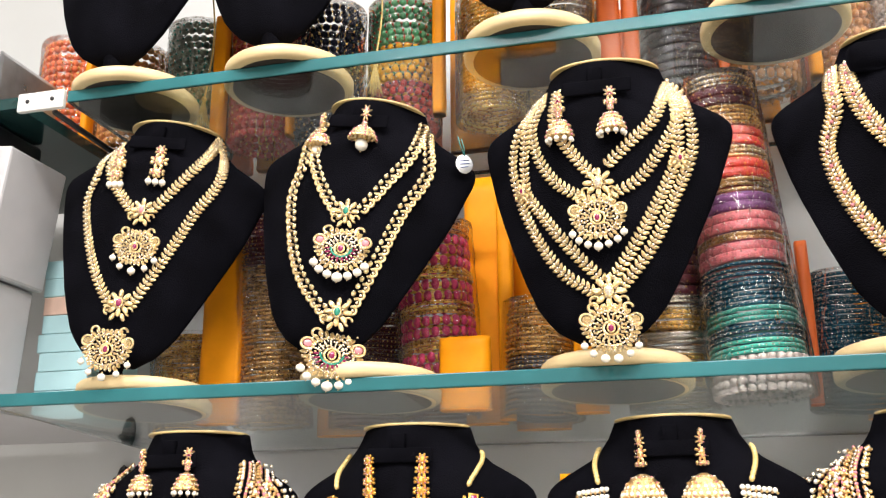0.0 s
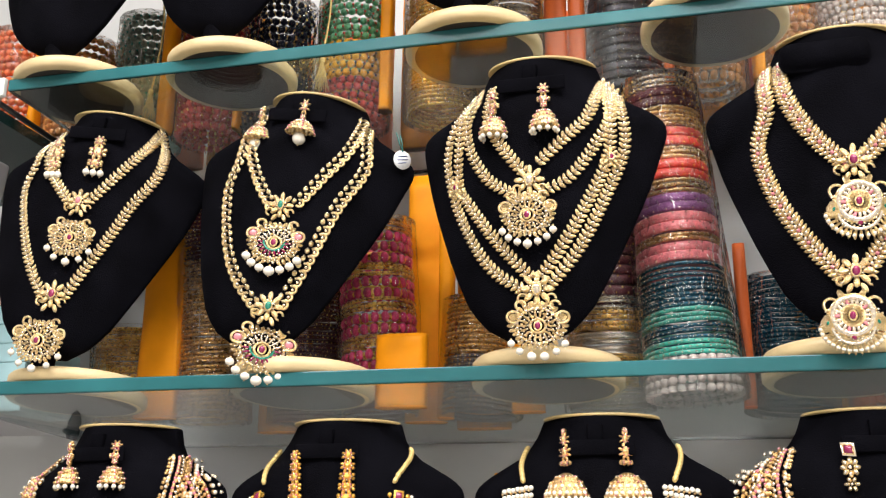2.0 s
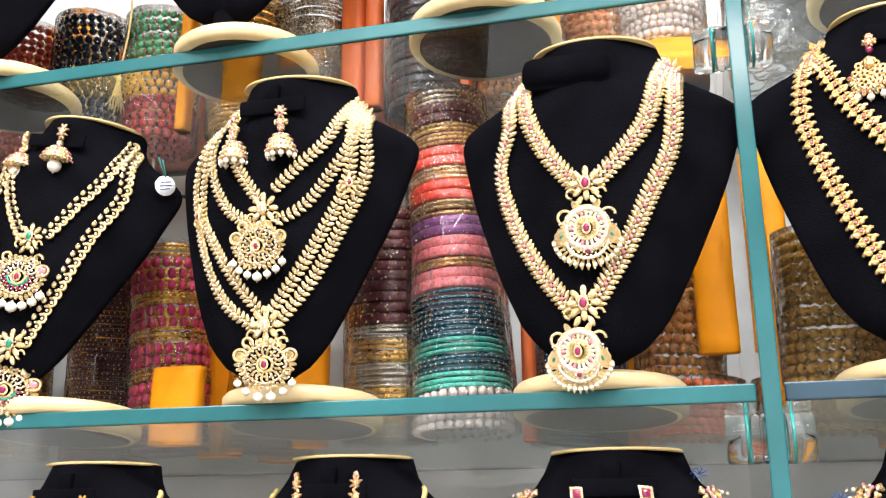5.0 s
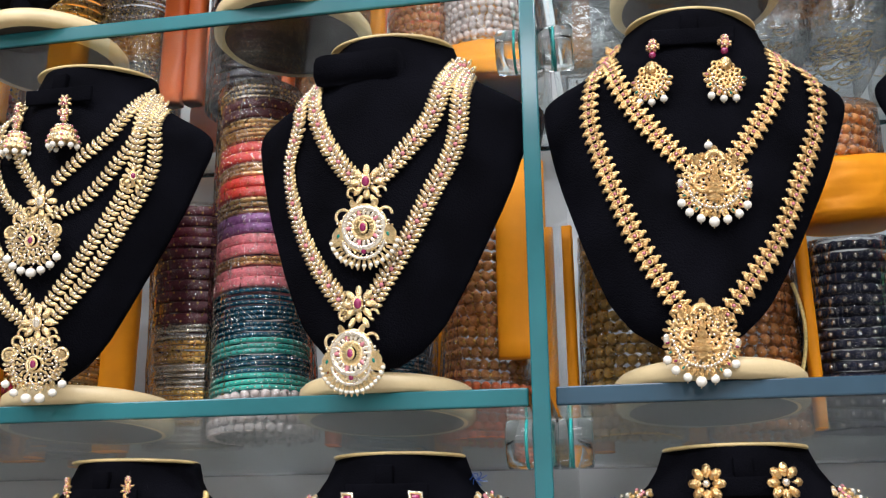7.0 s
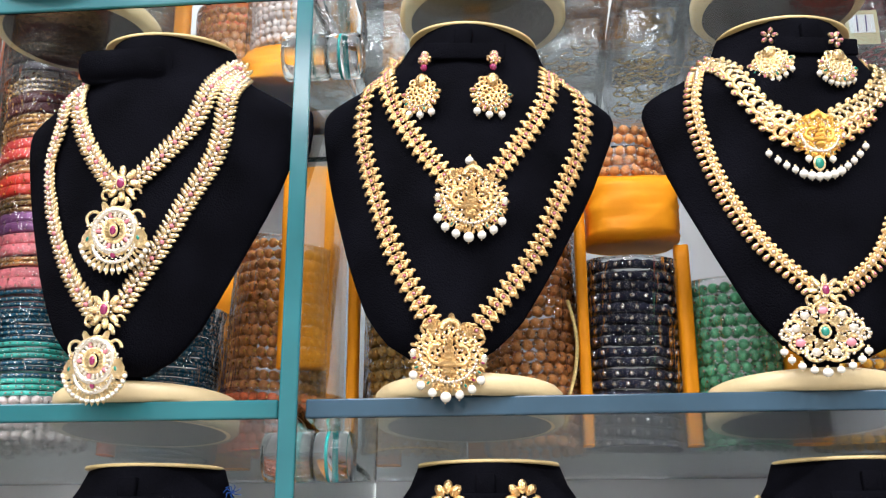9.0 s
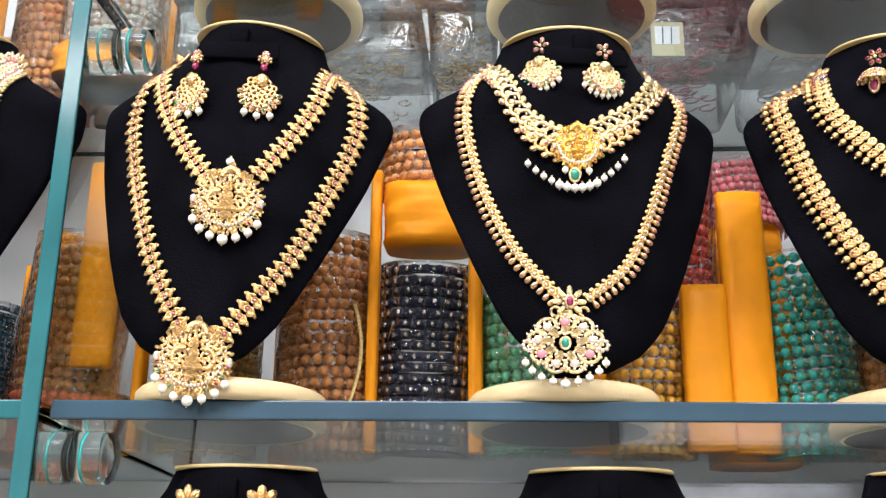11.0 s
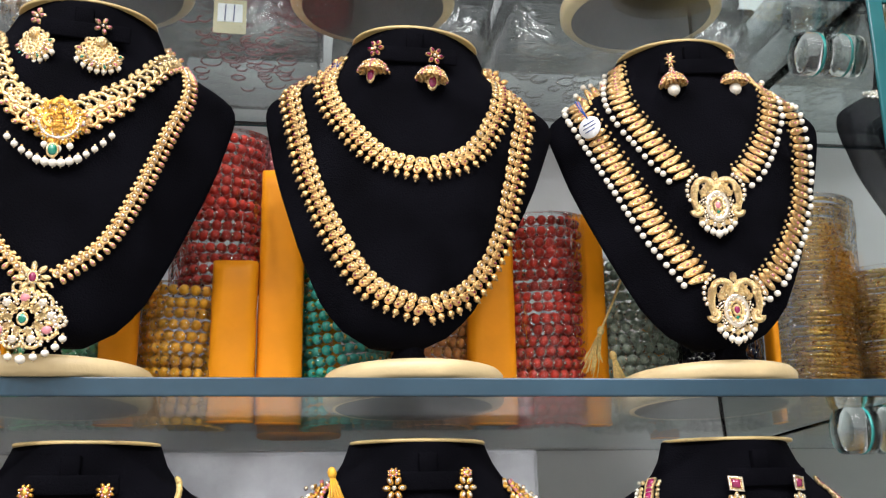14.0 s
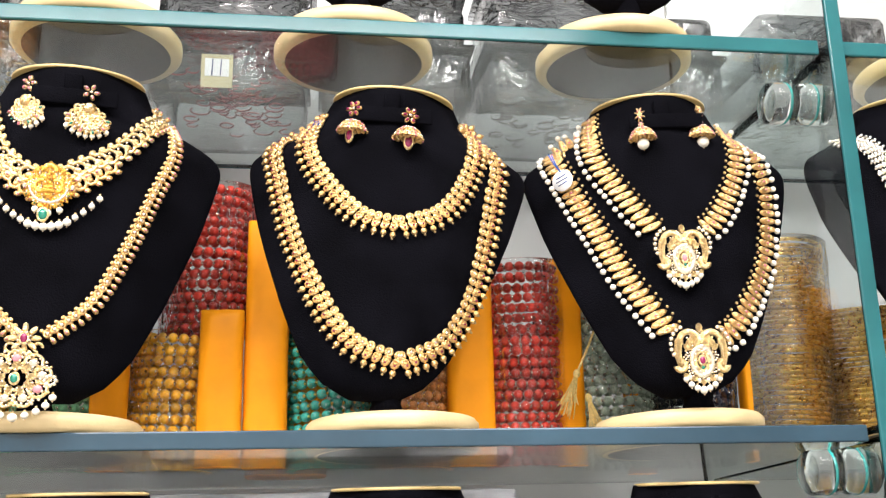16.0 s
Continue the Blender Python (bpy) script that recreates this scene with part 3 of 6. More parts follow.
# middle shelf, first bay
bangle_roll(-0.395, YR, MID, [("fine", B_DKGOLD, B_GOLD, 34), ("fine", B_MAROON, B_GOLD, 14)], "bronze and maroon glitter bangle roll" + WL)
bangle_roll(-0.495, YR + 0.01, MID, [("fine", B_GOLD, B_SILV, 20)], "brass glitter bangle roll" + WL)
bangle_roll(-0.300, YR + 0.02, MID, [("fine", B_MAROON, B_GOLD, 40)], "dark maroon glitter bangle roll" + WL)
bangle_roll(-0.215, YR - 0.005, MID, [("fine", B_MAROON, B_GOLD, 5), ("fine", B_GOLD, B_SILV, 2), ("block", B_PINK, B_GOLD, 2), ("fine", B_GOLD, B_SILV, 3), ("block", B_PINK, B_GOLD, 2), ("fine", B_GOLD, B_SILV, 3), ("block", B_PINK, B_GOLD, 2), ("fine", B_GOLD, B_SILV, 3), ("block", B_PINK, B_GOLD, 3), ("fine", B_GOLD, B_SILV, 3)], "magenta stone and gold bangle roll" + WL, scale=1.02)
bangle_roll(-0.120, YR, MID, [("fine", B_GUN, B_GOLD, 10), ("fine", B_DKGOLD, B_YEL, 12)], "black and bronze bangle roll" + WL)
bangle_roll(0.003, 0.146, MID, [("fine", B_SILV, CZ, 4), ("fine", B_GOLD, CZ, 4), ("fine", B_SILV, CZ, 5), ("fine", B_GOLD, CZ, 4), ("fine", B_SILV, CZ, 3), ("band", B_MAROON, B_GOLD, 11)], "silver stone and maroon bangle roll" + WL)
bangle_roll(0.077, 0.106, MID, [("close", B_WHITE, B_SILV, 3), ("fine", B_TEAL, CZ, 3), ("fine", B_BLUE, CZ, 3), ("fine", B_TEAL, B_SILV, 3), ("fine", B_BLUE, CZ, 9), ("band", B_ROSE, CZ, 2), ("fine", B_DKGOLD, CZ, 2), ("band", B_ROSE, CZ, 2), ("band", B_PURPLE, B_SILV, 2), ("fine", B_DKGOLD, CZ, 3), ("band", B_RED, B_GOLD, 2), ("fine", B_DKGOLD, CZ, 3), ("band", B_RED, B_GOLD, 2), ("fine", B_DKGOLD, B_GOLD, 5), ("band", B_MAROON, B_GOLD, 2), ("fine", B_SILV, B_GOLD, 3)], "tapered teal, rose and red bangle roll" + WL, scale=1.12, taper=0.20)
bangle_roll(0.160, YR + 0.005, MID, [("fine", B_BLUE, CZ, 24)], "peacock blue crystal bangle roll" + WL)
bangle_roll(0.250, YR - 0.005, MID, [("close", B_TERRA, B_GOLD, 5)], "terracotta bead bangle roll" + WL, scale=1.1)
bangle_roll(0.245, YR - 0.005, MID + 0.036, [("bead", B_TAN, B_GOLD, 14)], "tan wooden bead bangle roll stacked on terracotta bangles", scale=0.92)
paper(-0.463, -0.419, YR - 0.03, MID, 1.690)
paper(-0.198, -0.156, YR + 0.02, MID, 1.745)
paper(-0.205, -0.157, YR - 0.055, MID, 1.562, depth=0.02)
paper(-0.085, -0.055, YR - 0.02, MID, 1.66, PAPER)
paper(0.118, 0.129, YR - 0.02, MID, 1.64, PAPER_R)
paper(0.262, 0.293, YR - 0.045, 1.553, 1.714)
paper(-0.160, -0.145, YR, MID, 1.72)
# second bay
paper(0.3135, 0.322, YR - 0.03, MID, 1.66)
bangle_roll(0.362, YR - 0.004, MID, [("bead", B_OLIVE, B_GOLD, 17)], "olive wooden bead bangle roll" + WL)
paper(0.325, 0.345, YR + 0.05, MID, 1.75)
bangle_roll(0.457, YR - 0.004, MID, [("bead", B_TAN, B_SILV, 18)], "tan wooden bead bangle roll" + WL)
paper(0.490, 0.4985, YR - 0.035, MID, 1.71)
bangle_roll(0.530, YR - 0.006, MID, [("stud", B_NAVY, B_SILV, 16)], "navy velvet bangle roll with silver studs" + WL)
paper(0.500, 0.572, YR - 0.02, 1.652, 1.700, depth=0.06)
bangle_roll(0, 0, 0, [("bead", B_TAN, B_SILV, 5)], "tan bead bangles lying on an orange sleeve", m=pose(0.53, YR - 0.005, 1.702))
paper(0.566, 0.577, YR - 0.03, MID, 1.645)
bangle_roll(0.612, YR - 0.004, MID, [("bead", B_GREEN, B_SILV, 13)], "jade green bead bangle roll" + WL)
paper(0.640, 0.668, YR - 0.03, MID, 1.62)
bangle_roll(0.698, YR - 0.004, MID, [("bead", B_YEL, B_SILV, 11)], "mustard yellow bead bangle roll" + WL, scale=0.95)
bangle_roll(0.722, YR + 0.002, MID + 0.10, [("bead", B_RED, B_SILV, 14)], "red bead bangle roll stacked on yellow bangles", lean=4, scale=0.95)
paper(0.722, 0.7555, YR - 0.045, MID, 1.614)
paper(0.7560, 0.790, YR - 0.035, MID, 1.690)
bangle_roll(0.790, YR + 0.035, 1.69, [("close", B_ROSE, B_SILV, 8)], "rose bead bangle roll" + WL)
paper(0.755, 0.822, YR + 0.035, MID, 1.688, depth=0.05)
bangle_roll(0.825, YR - 0.004, MID, [("bead", B_TEAL, B_GOLD, 16)], "teal bead bangle roll" + WL)
bangle_roll(0.893, YR, MID, [("bead", B_TAN, B_GOLD, 9)], "tan bead bangle roll" + WL, scale=0.9)
paper(0.918, 0.956, YR - 0.03, MID, 1.680)
bangle_roll(0.986, YR - 0.004, MID, [("bead", B_RED, B_SILV, 18)], "bright red bead bangle roll" + WL, scale=0.95)
paper(1.010, 1.034, YR - 0.02, MID, 1.665)
bangle_roll(1.062, YR - 0.004, MID, [("bead", B_GREY, B_SILV, 14)], "grey-green bead bangle roll" + WL)
bangle_roll(1.135, YR - 0.004, MID, [("bead", B_NAVY, B_SILV, 10)], "dark navy bead bangle roll" + WL, scale=0.9)
paper(1.168, 1.1755, YR - 0.03, MID, 1.66)
# third bay
bangle_roll(1.246, YR + 0.025, MID, [("fine", B_GOLD, YGOLD, 43)], "brass bangle roll" + WL)
bangle_roll(1.322, YR + 0.02, MID, [("fine", B_GOLD, YGOLD, 29)], "brass bangle roll" + WL)
bangle_roll(1.398, YR + 0.02, MID, [("fine", B_GOLD, YGOLD, 30)], "brass bangle roll" + WL)
# upper shelf
bangle_roll(-0.672, YR, UP + 0.01, [("bead", B_TERRA, B_GOLD, 15)], "orange-red bead bangle roll" + WL)
bangle_roll(-0.590, YR, UP, [("bead", B_TAN, B_GOLD, 14)], "tan bead bangle roll" + WL)
bangle_roll(-0.503, YR, UP, [("bead", B_GREY, B_TEAL, 16)], "grey-green bead bangle roll" + WL)
bangle_roll(-0.424, YR, UP, [("bead", B_RED, B_GOLD, 16)], "dark red bead bangle roll" + WL)
bangle_roll(-0.345, YR, UP, [("bead", B_NAVY, B_GOLD, 16)], "navy bead bangle roll" + WL)
bangle_roll(-0.258, YR, UP, [("bead", B_RED, B_BLUE, 5), ("bead", B_YEL, B_BLUE, 4), ("bead", B_GREEN, B_RED, 6)], "mixed colour bead bangle roll" + WL)
bangle_roll(-0.160, YR, UP, [("fine", B_GOLD, CZ, 30)], "gold stone bangle roll" + WL)
bangle_roll(-0.085, YR, UP, [("fine", B_SILV, B_GOLD, 28)], "silver stone bangle roll" + WL)
bangle_roll(0.031, YR, UP, [("band", B_GUN, CZ, 15)], "gunmetal stone bangle roll" + WL, scale=1.05)
bangle_roll(0.112, YR, UP, [("block", B_TAN, B_SILV, 4), ("fine", B_SILV, CZ, 18)], "tan and silver bangle roll" + WL, scale=0.9)
bangle_roll(0.192, YR + 0.02, UP, [("bead", B_TAN, B_GOLD, 10)], "tan bead bangle roll" + WL, scale=0.9)
bangle_roll(0.252, YR - 0.005, UP + 0.034, [("close", B_WHITE, B_GOLD, 9)], "cream pearl bead bangles on an orange packet")
paper(0.214, 0.290, YR - 0.005, UP, UP + 0.033, depth=0.07, label="flat orange paper packet under cream bangles")
paper(-0.046, -0.024, YR - 0.03, UP, 1.96, PAPER_R)
paper(-0.022, -0.006, YR - 0.03, UP, 1.96, PAPER_R)
paper(-0.218, -0.205, YR - 0.03, UP, 1.96)
paper(-0.47, -0.455, YR - 0.03, UP, 1.95)
paper(0.068, 0.078, YR - 0.02, UP, 1.93, PAPER_R)
paper(0.150, 0.162, YR - 0.02, UP, 1.94)
paper(-0.64, -0.63, YR - 0.02, UP, 1.93)
paper(-0.385, -0.378, YR - 0.02, UP, 1.88)

# orange sleeves and brown card standing behind the rolls of the upper shelf
for k, (x0, x1) in enumerate(((-0.60, -0.55), (-0.535, -0.47), (-0.46, -0.40), (-0.385, -0.31), (-0.30, -0.235), (-0.225, -0.17), (-0.16, -0.10), (-0.065, -0.01), (0.0, 0.055), (0.065, 0.13), (0.14, 0.20), (0.205, 0.285))):
    paper(x0, x1, 0.235 + 0.004 * (k % 2), UP, 1.90 + 0.05 * ((k * 7) % 3), (PAPER, PAPER_R, PAPER)[k % 3], label="tall folded orange paper sleeve behind bangle rolls")
for k, (x0, x1) in enumerate(((-0.37, -0.315), (-0.155, -0.10), (0.175, 0.215), (0.40, 0.425), (1.095, 1.12))):
    paper(x0, x1, 0.225, MID, 1.66 + 0.03 * (k % 2), label="folded orange paper sleeve behind bangle rolls")

# ---- jewellery ----
JM = [GOLD, CZ, RUBY, PEARL, EMERALD, PINK]
JA = [GOLD2, CZ, RUBY, PEARL, EMERALD, PINK]
JY = [YGOLD, CZ, RUBY, PEARL, EMERALD, PINK]
JS = [SILVER, CZ, RUBY, PEARL, EMERALD, PINK]
FACE = Matrix(((1, 0, 0, 0), (0, 0, -1, 0), (0, 1, 0, 0), (0, 0, 0, 1)))


OLD, NEW = (0.0, 0.045, 0.06, 0.14, 0.166, 0.20, 0.235), (0.0, 0.034, 0.046, 0.119, 0.146, 0.194, 0.242)


def drape(z):
    """How far down the pieces settle on the chest."""
    return float(np.interp(z, OLD, NEW))


def facing(u, z, lift=0.0, turn=0.0, settle=True):
    """A pose on the bust's front: x along, y up, z out of it."""
    z = drape(z) if settle else z
    p = surf(u, z, lift)
    n = (surf(u + 0.002, z) - surf(u - 0.002, z)).normalized()
    yaw = math.degrees(math.atan2(n.y, n.x))
    return Matrix.Translation(p) @ pose(0, 0, 0, 0, 0, yaw) @ FACE @ pose(0, 0, 0, 0, 0, turn)


def link(kind, mats):
    g = Build()
    if kind == "leaf":
        for s in (-1, 1):
            g.blob(0.0006, s * 0.0026, 0.001, 0.0016, 0.0033, 0.0012, turn=s * 0.55, taper=0.35 * s)
        g.blob(0, 0, 0.0018, 0.0013, mi=1, seg=6, rings=4)
        g.blob(0.001, 0.0022, 0.0022, 0.0008, mi=1, seg=5, rings=3)
        g.blob(0.001, -0.0022, 0.0022, 0.0008, mi=1, seg=5, rings=3)
    elif kind in ("stoneleaf", "pinkleaf"):
        for s in (-1, 1):
            g.blob(0.0006, s * 0.0034, 0.001, 0.0015, 0.0036, 0.0012, turn=s * 0.5, taper=0.3 * s)
            g.blob(0.0008, s * 0.0030, 0.0022, 0.0009, 0.0016, 0.0008, turn=s * 0.5, mi=1, seg=6, rings=4)
        g.blob(0, 0, 0.0018, 0.0015, mi=5 if kind == "pinkleaf" else 1, seg=6, rings=4)
    elif kind == "crescent":
        g.ring(0, 0.0020, 0.001, 0.0027, 0.0010, 0, 12, 5, arc=(-0.4, 4.2))
        g.blob(0, 0.0022, 0.001, 0.0013, mi=1, seg=6, rings=4)
        g.blob(0.0012, -0.0026, 0.001, 0.0022, 0.0018, 0.0012)
        g.blob(0.0, -0.0030, 0.0021, 0.0009, mi=1, seg=6, rings=4)
    elif kind == "floral":
        for s in (-1, 1):
            g.blob(0.0008, s * 0.0042, 0.001, 0.0018, 0.0034, 0.0013, turn=s * 0.6, taper=0.4 * s)
            g.blob(-0.0016, s * 0.0032, 0.0012, 0.0011, 0.0026, 0.0010, turn=-s * 0.5)
            g.blob(0.0005, s * 0.0068, 0.001, 0.0011, 0.0013, 0.0009)
        g.ring(0, 0, 0.0014, 0.0019, 0.0007, 0, 10, 4)
        g.blob(0, 0, 0.0018, 0.0012, mi=5, seg=6, rings=4)
    elif kind == "drop":
        g.ring(0, -0.0006, 0.001, 0.0019, 0.0008, 0, 10, 5)
        g.blob(0, -0.0006, 0.0016, 0.0013, mi=1, seg=6, rings=4)
        g.blob(0.0015, -0.0034, 0.001, 0.0014, 0.0012, 0.0010)
        g.blob(0, 0.0038, 0.001, 0.0015, 0.0026, 0.0013, taper=-0.35)
        g.blob(0, 0.0040, 0.0022, 0.0007, 0.0012, 0.0007, mi=5, seg=6, rings=4)
    elif kind == "mango":
        g.ring(0, -0.0052, 0.001, 0.0020, 0.0010, 0, 10, 5)
        g.blob(0, -0.0052, 0.0012, 0.0012, mi=1, seg=6, rings=4)
        g.blob(0, 0.0002, 0.0012, 0.0026, 0.0038, 0.0012, turn=0.6, taper=-0.35)
        g.ring(-0.0008, -0.0010, 0.0022, 0.0013, 0.0006, 0, 8, 4)
        g.blob(-0.0006, 0.0012, 0.0026, 0.0008, mi=2, seg=5, rings=3)
        g.blob(0, 0.0058, 0.0012, 0.0021, 0.0022, 0.0020)
        g.blob(0, 0.0084, 0.0012, 0.0009)
    elif kind == "spike":
        g.blob(0, 0.0005, 0.001, 0.0031, 0.0090, 0.0014, seg=8, rings=6, turn=0.22)
        g.blob(0.0008, -0.0042, 0.0016, 0.0022, 0.0036, 0.0013, seg=8, rings=5, turn=0.22)
        g.blob(-0.0008, 0.0052, 0.0016, 0.0022, 0.0036, 0.0013, seg=8, rings=5, turn=0.22)
        g.ring(0, 0.0005, 0.0018, 0.0017, 0.0006, 0, 10, 4, sy=2.2)
        g.blob(0, 0.0005, 0.0022, 0.0010, 0.0015, 0.0010, mi=5, seg=6, rings=4)
        g.blob(0, 0.0048, 0.0022, 0.0008, mi=1, seg=5, rings=3)
        g.blob(0, -0.0040, 0.0022, 0.0008, mi=1, seg=5, rings=3)
        g.blob(0, -0.0095, 0.001, 0.0012)
        g.blob(-0.002, 0.0118, 0.0012, 0.0024, mi=3, seg=8, rings=6)
    elif kind == "silver":
        for i in (-2, -1, 0, 1, 2):
            g.blob(0, i * 0.0036, 0.001, 0.0020, 0.0019, 0.0015, mi=1 if i % 2 else 0, seg=6, rings=4)
            g.blob(0.0018, i * 0.0036 + 0.0018, 0.001, 0.0013, mi=1, seg=5, rings=4)
    elif kind == "scroll":
        g.ring(0, 0, 0.0012, 0.0040, 0.0012, 0, 12, 5, arc=(0.4, 5.2))
        g.blob(0.001, 0.0005, 0.0016, 0.0017, 0.0024, 0.0013, turn=0.6)
        g.blob(-0.002, 0.0058, 0.001, 0.0024, 0.0018, 0.0013, turn=-0.4)
        g.blob(0.002, -0.0054, 0.001, 0.0024, 0.0018, 0.0013, turn=0.4)
        g.blob(0, -0.0015, 0.0026, 0.0009, mi=1, seg=5, rings=3)
        g.blob(-0.001, 0.0060, 0.0024, 0.0009, mi=5, seg=5, rings=3)
    elif kind == "cluster":
        for i in range(12):
            a = i * 2.4
            r = 0.0018 + 0.0011 * i * 0.8
            g.blob(r * math.cos(a) * 0.45, r * math.sin(a) * 1.4, 0.001 + 0.0007 * (i % 3), 0.0018, 0.0016, 0.0014, mi=(0, 0, 5, 0, 1, 0, 0)[i % 7], seg=7, rings=5)
        g.blob(0, 0.0108, 0.0012, 0.0019, mi=3, seg=7, rings=5)
        g.blob(0, -0.0105, 0.001, 0.0017, mi=3, seg=7, rings=5)
    elif kind == "pearlmesh":
        for i in range(-3, 4):
            g.blob(0.0004 * (i % 2), i * 0.0036, 0.0013, 0.0019, mi=3, seg=7, rings=5)
            g.blob(0.002, i * 0.0036 + 0.0018, 0.0008, 0.0010, mi=0, seg=5, rings=3)
    elif kind == "stone":
        g.ring(0, 0, 0.0012, 0.0040, 0.0012, 0, 4, 5, turn=math.pi / 4)
        g.blob(0, 0, 0.0014, 0.0036, 0.0036, 0.0016, mi=2, seg=4, rings=4, turn=math.pi / 4)
        g.blob(0, 0.0062, 0.001, 0.0020, 0.0016, 0.0013)
        g.blob(0, -0.0062, 0.001, 0.0020, 0.0016, 0.0013)
        g.blob(0, 0.0090, 0.001, 0.0014, mi=3, seg=6, rings=4)
    elif kind == "cord":
        g.blob(0, 0, 0.001, 0.0040, 0.0022, 0.0022)
    return g.mesh("link_" + kind, mats)


LINKS = {}


def get_link(kind, mats):
    key = (kind, mats[0].name)
    if key not in LINKS:
        LINKS[key] = link(kind, mats)
    return LINKS[key]


def spline(ctrl, n=160):
    c = [Vector((p[0], p[1], 0)) for p in ctrl]
    c = [c[0] * 2 - c[1]] + c + [c[-1] * 2 - c[-2]]
    out = []
    for i in range(1, len(c) - 2):
        for k in range(n // len(ctrl)):
            t = k / (n // len(ctrl))
            a, b, d, e = c[i - 1], c[i], c[i + 1], c[i + 2]
            out.append(0.5 * ((2 * b) + (d - a) * t + (2 * a - 5 * b + 4 * d - e) * t * t + (3 * b - a - 3 * d + e) * t ** 3))
    out.append(c[-2])
    return out


def strand(neck, ctrl, kind, mats, step, lift=0.0015, shift=0.0, size=1.0, gap=0.0, alt=None, sides=(-1, 1), wide=1.08, exact=False):
    """Links along a mirrored curve (u, z) from the middle of the chest up to the neck."""
    me = get_link(kind, mats)
    me2 = get_link(alt, mats) if alt else me
    ctrl = ctrl if exact else [(u * wide, drape(z)) for u, z in ctrl]
    zb, zt = ctrl[0][1], ctrl[-1][1]
    for sgn in sides:
        pts = spline(ctrl) if exact else [Vector((sgn * p.x + shift * (1 - (p.y - zb) / (zt - zb + 1e-6)), p.y, 0)) for p in spline(ctrl)]
        walkd, nxt, k = 0.0, gap if gap else step / 2, 0
        p3 = [surf(p.x, p.y, lift) for p in pts]
        for i in range(len(p3) - 1):
            seg = (p3[i + 1] - p3[i]).length
            while seg > 0 and walkd + seg >= nxt:
                f = (nxt - walkd) / seg
                pos = p3[i].lerp(p3[i + 1], f)
                t = (p3[i + 1] - p3[i]).normalized() * sgn
                uv = pts[i].lerp(pts[i + 1], f)
                du = surf(uv.x + 0.002, uv.y) - surf(uv.x - 0.002, uv.y)
                dz = surf(uv.x, uv.y + 0.002) - surf(uv.x, uv.y - 0.002)
                n = du.cross(dz).normalized()
                t = (t - n * t.dot(n)).normalized()
                o = t.cross(n)
                m = Matrix(((-t.x, o.x, n.x, pos.x), (-t.y, o.y, n.y, pos.y), (-t.z, o.z, n.z, pos.z), (0, 0, 0, 1)))
                mir = Matrix.Diagonal((size * sgn, size, size, 1))
                part("link", me2 if k % 3 == 0 else me, neck, m @ mir @ pose(0, 0, 0, rnd.uniform(-5, 5), rnd.uniform(-5, 5), rnd.uniform(-4, 4)))
                nxt += step
                k += 1
            walkd += seg


def side_strands(neck, left, right, kind, mats, step, **more):
    """Two strands, each with its own curve (u, z) from the lowest link up to the neck."""
    for sgn, ctrl in ((-1, left), (1, right)):
        strand(neck, ctrl, kind, mats, step, sides=(sgn,), exact=True, **more)


def pearl_me(r):
    g = Build()
    g.blob(0, -r - 0.0012, 0, r, r, r, mi=0, seg=12, rings=8)
    g.blob(0, -0.0006, 0, 0.0009, mi=1, seg=6, rings=4)
    g.blob(0, -2 * r - 0.0016, 0, 0.0006, mi=1, seg=5, rings=3)
    return g.mesh("pearl", [PEARL, GOLD])


PEARLS = {r: pearl_me(r) for r in (0.0016, 0.0022, 0.0028, 0.0034, 0.0042)}


def gem_me(name, rx, ry, m):
    g = Build()
    g.blob(0, 0, 0, rx, ry, min(rx, ry) * 0.6, mi=0, seg=12, rings=6)
    g.ring(0, 0, -0.0002, rx * 1.05, 0.0008, 1, 18, 5, sy=ry / rx)
    return g.mesh(name, [m, GOLD])


UNIT = {}


class Pieces(Build):
    """Rings make the openwork body; petals and stones are kept as pieces of their own."""

    def __init__(self):
        self.v, self.f, self.m, self.bits = [], [], [], []

    def blob(self, x, y, z, sx, sy=None, sz=None, turn=0.0, mi=0, seg=8, rings=5, taper=0.0):
        sy, sz = (sx if sy is None else sy), (sx if sz is None else sz)
        self.bits.append((Matrix.Translation((x, y, z)) @ Matrix.Rotation(turn, 4, "Z") @ Matrix.Diagonal((sx, sy, sz, 1)), mi))

    def pave(self, w, h, count, cy=0.0, hole=0.0):
        for i in range(count):
            a, r = i * 2.39996, math.sqrt((i + 0.5) / count)
            if r < hole:
                continue
            Build.blob(self, w * r * math.cos(a), cy + h * r * math.sin(a), 0.0012 + 0.0006 * (i % 2), 0.00105, mi=1 if i % 3 else 0, seg=5, rings=4)

    def place(self, body, mats):
        for m, mi in self.bits:
            key = mats[mi].name
            if key not in UNIT:
                u = Build()
                u.blob(0, 0, 0, 1.0, seg=8, rings=6)
                UNIT[key] = u.mesh("piece", mats[mi])
            part("petal" if mi == 0 else "stone", UNIT[key], body, m)


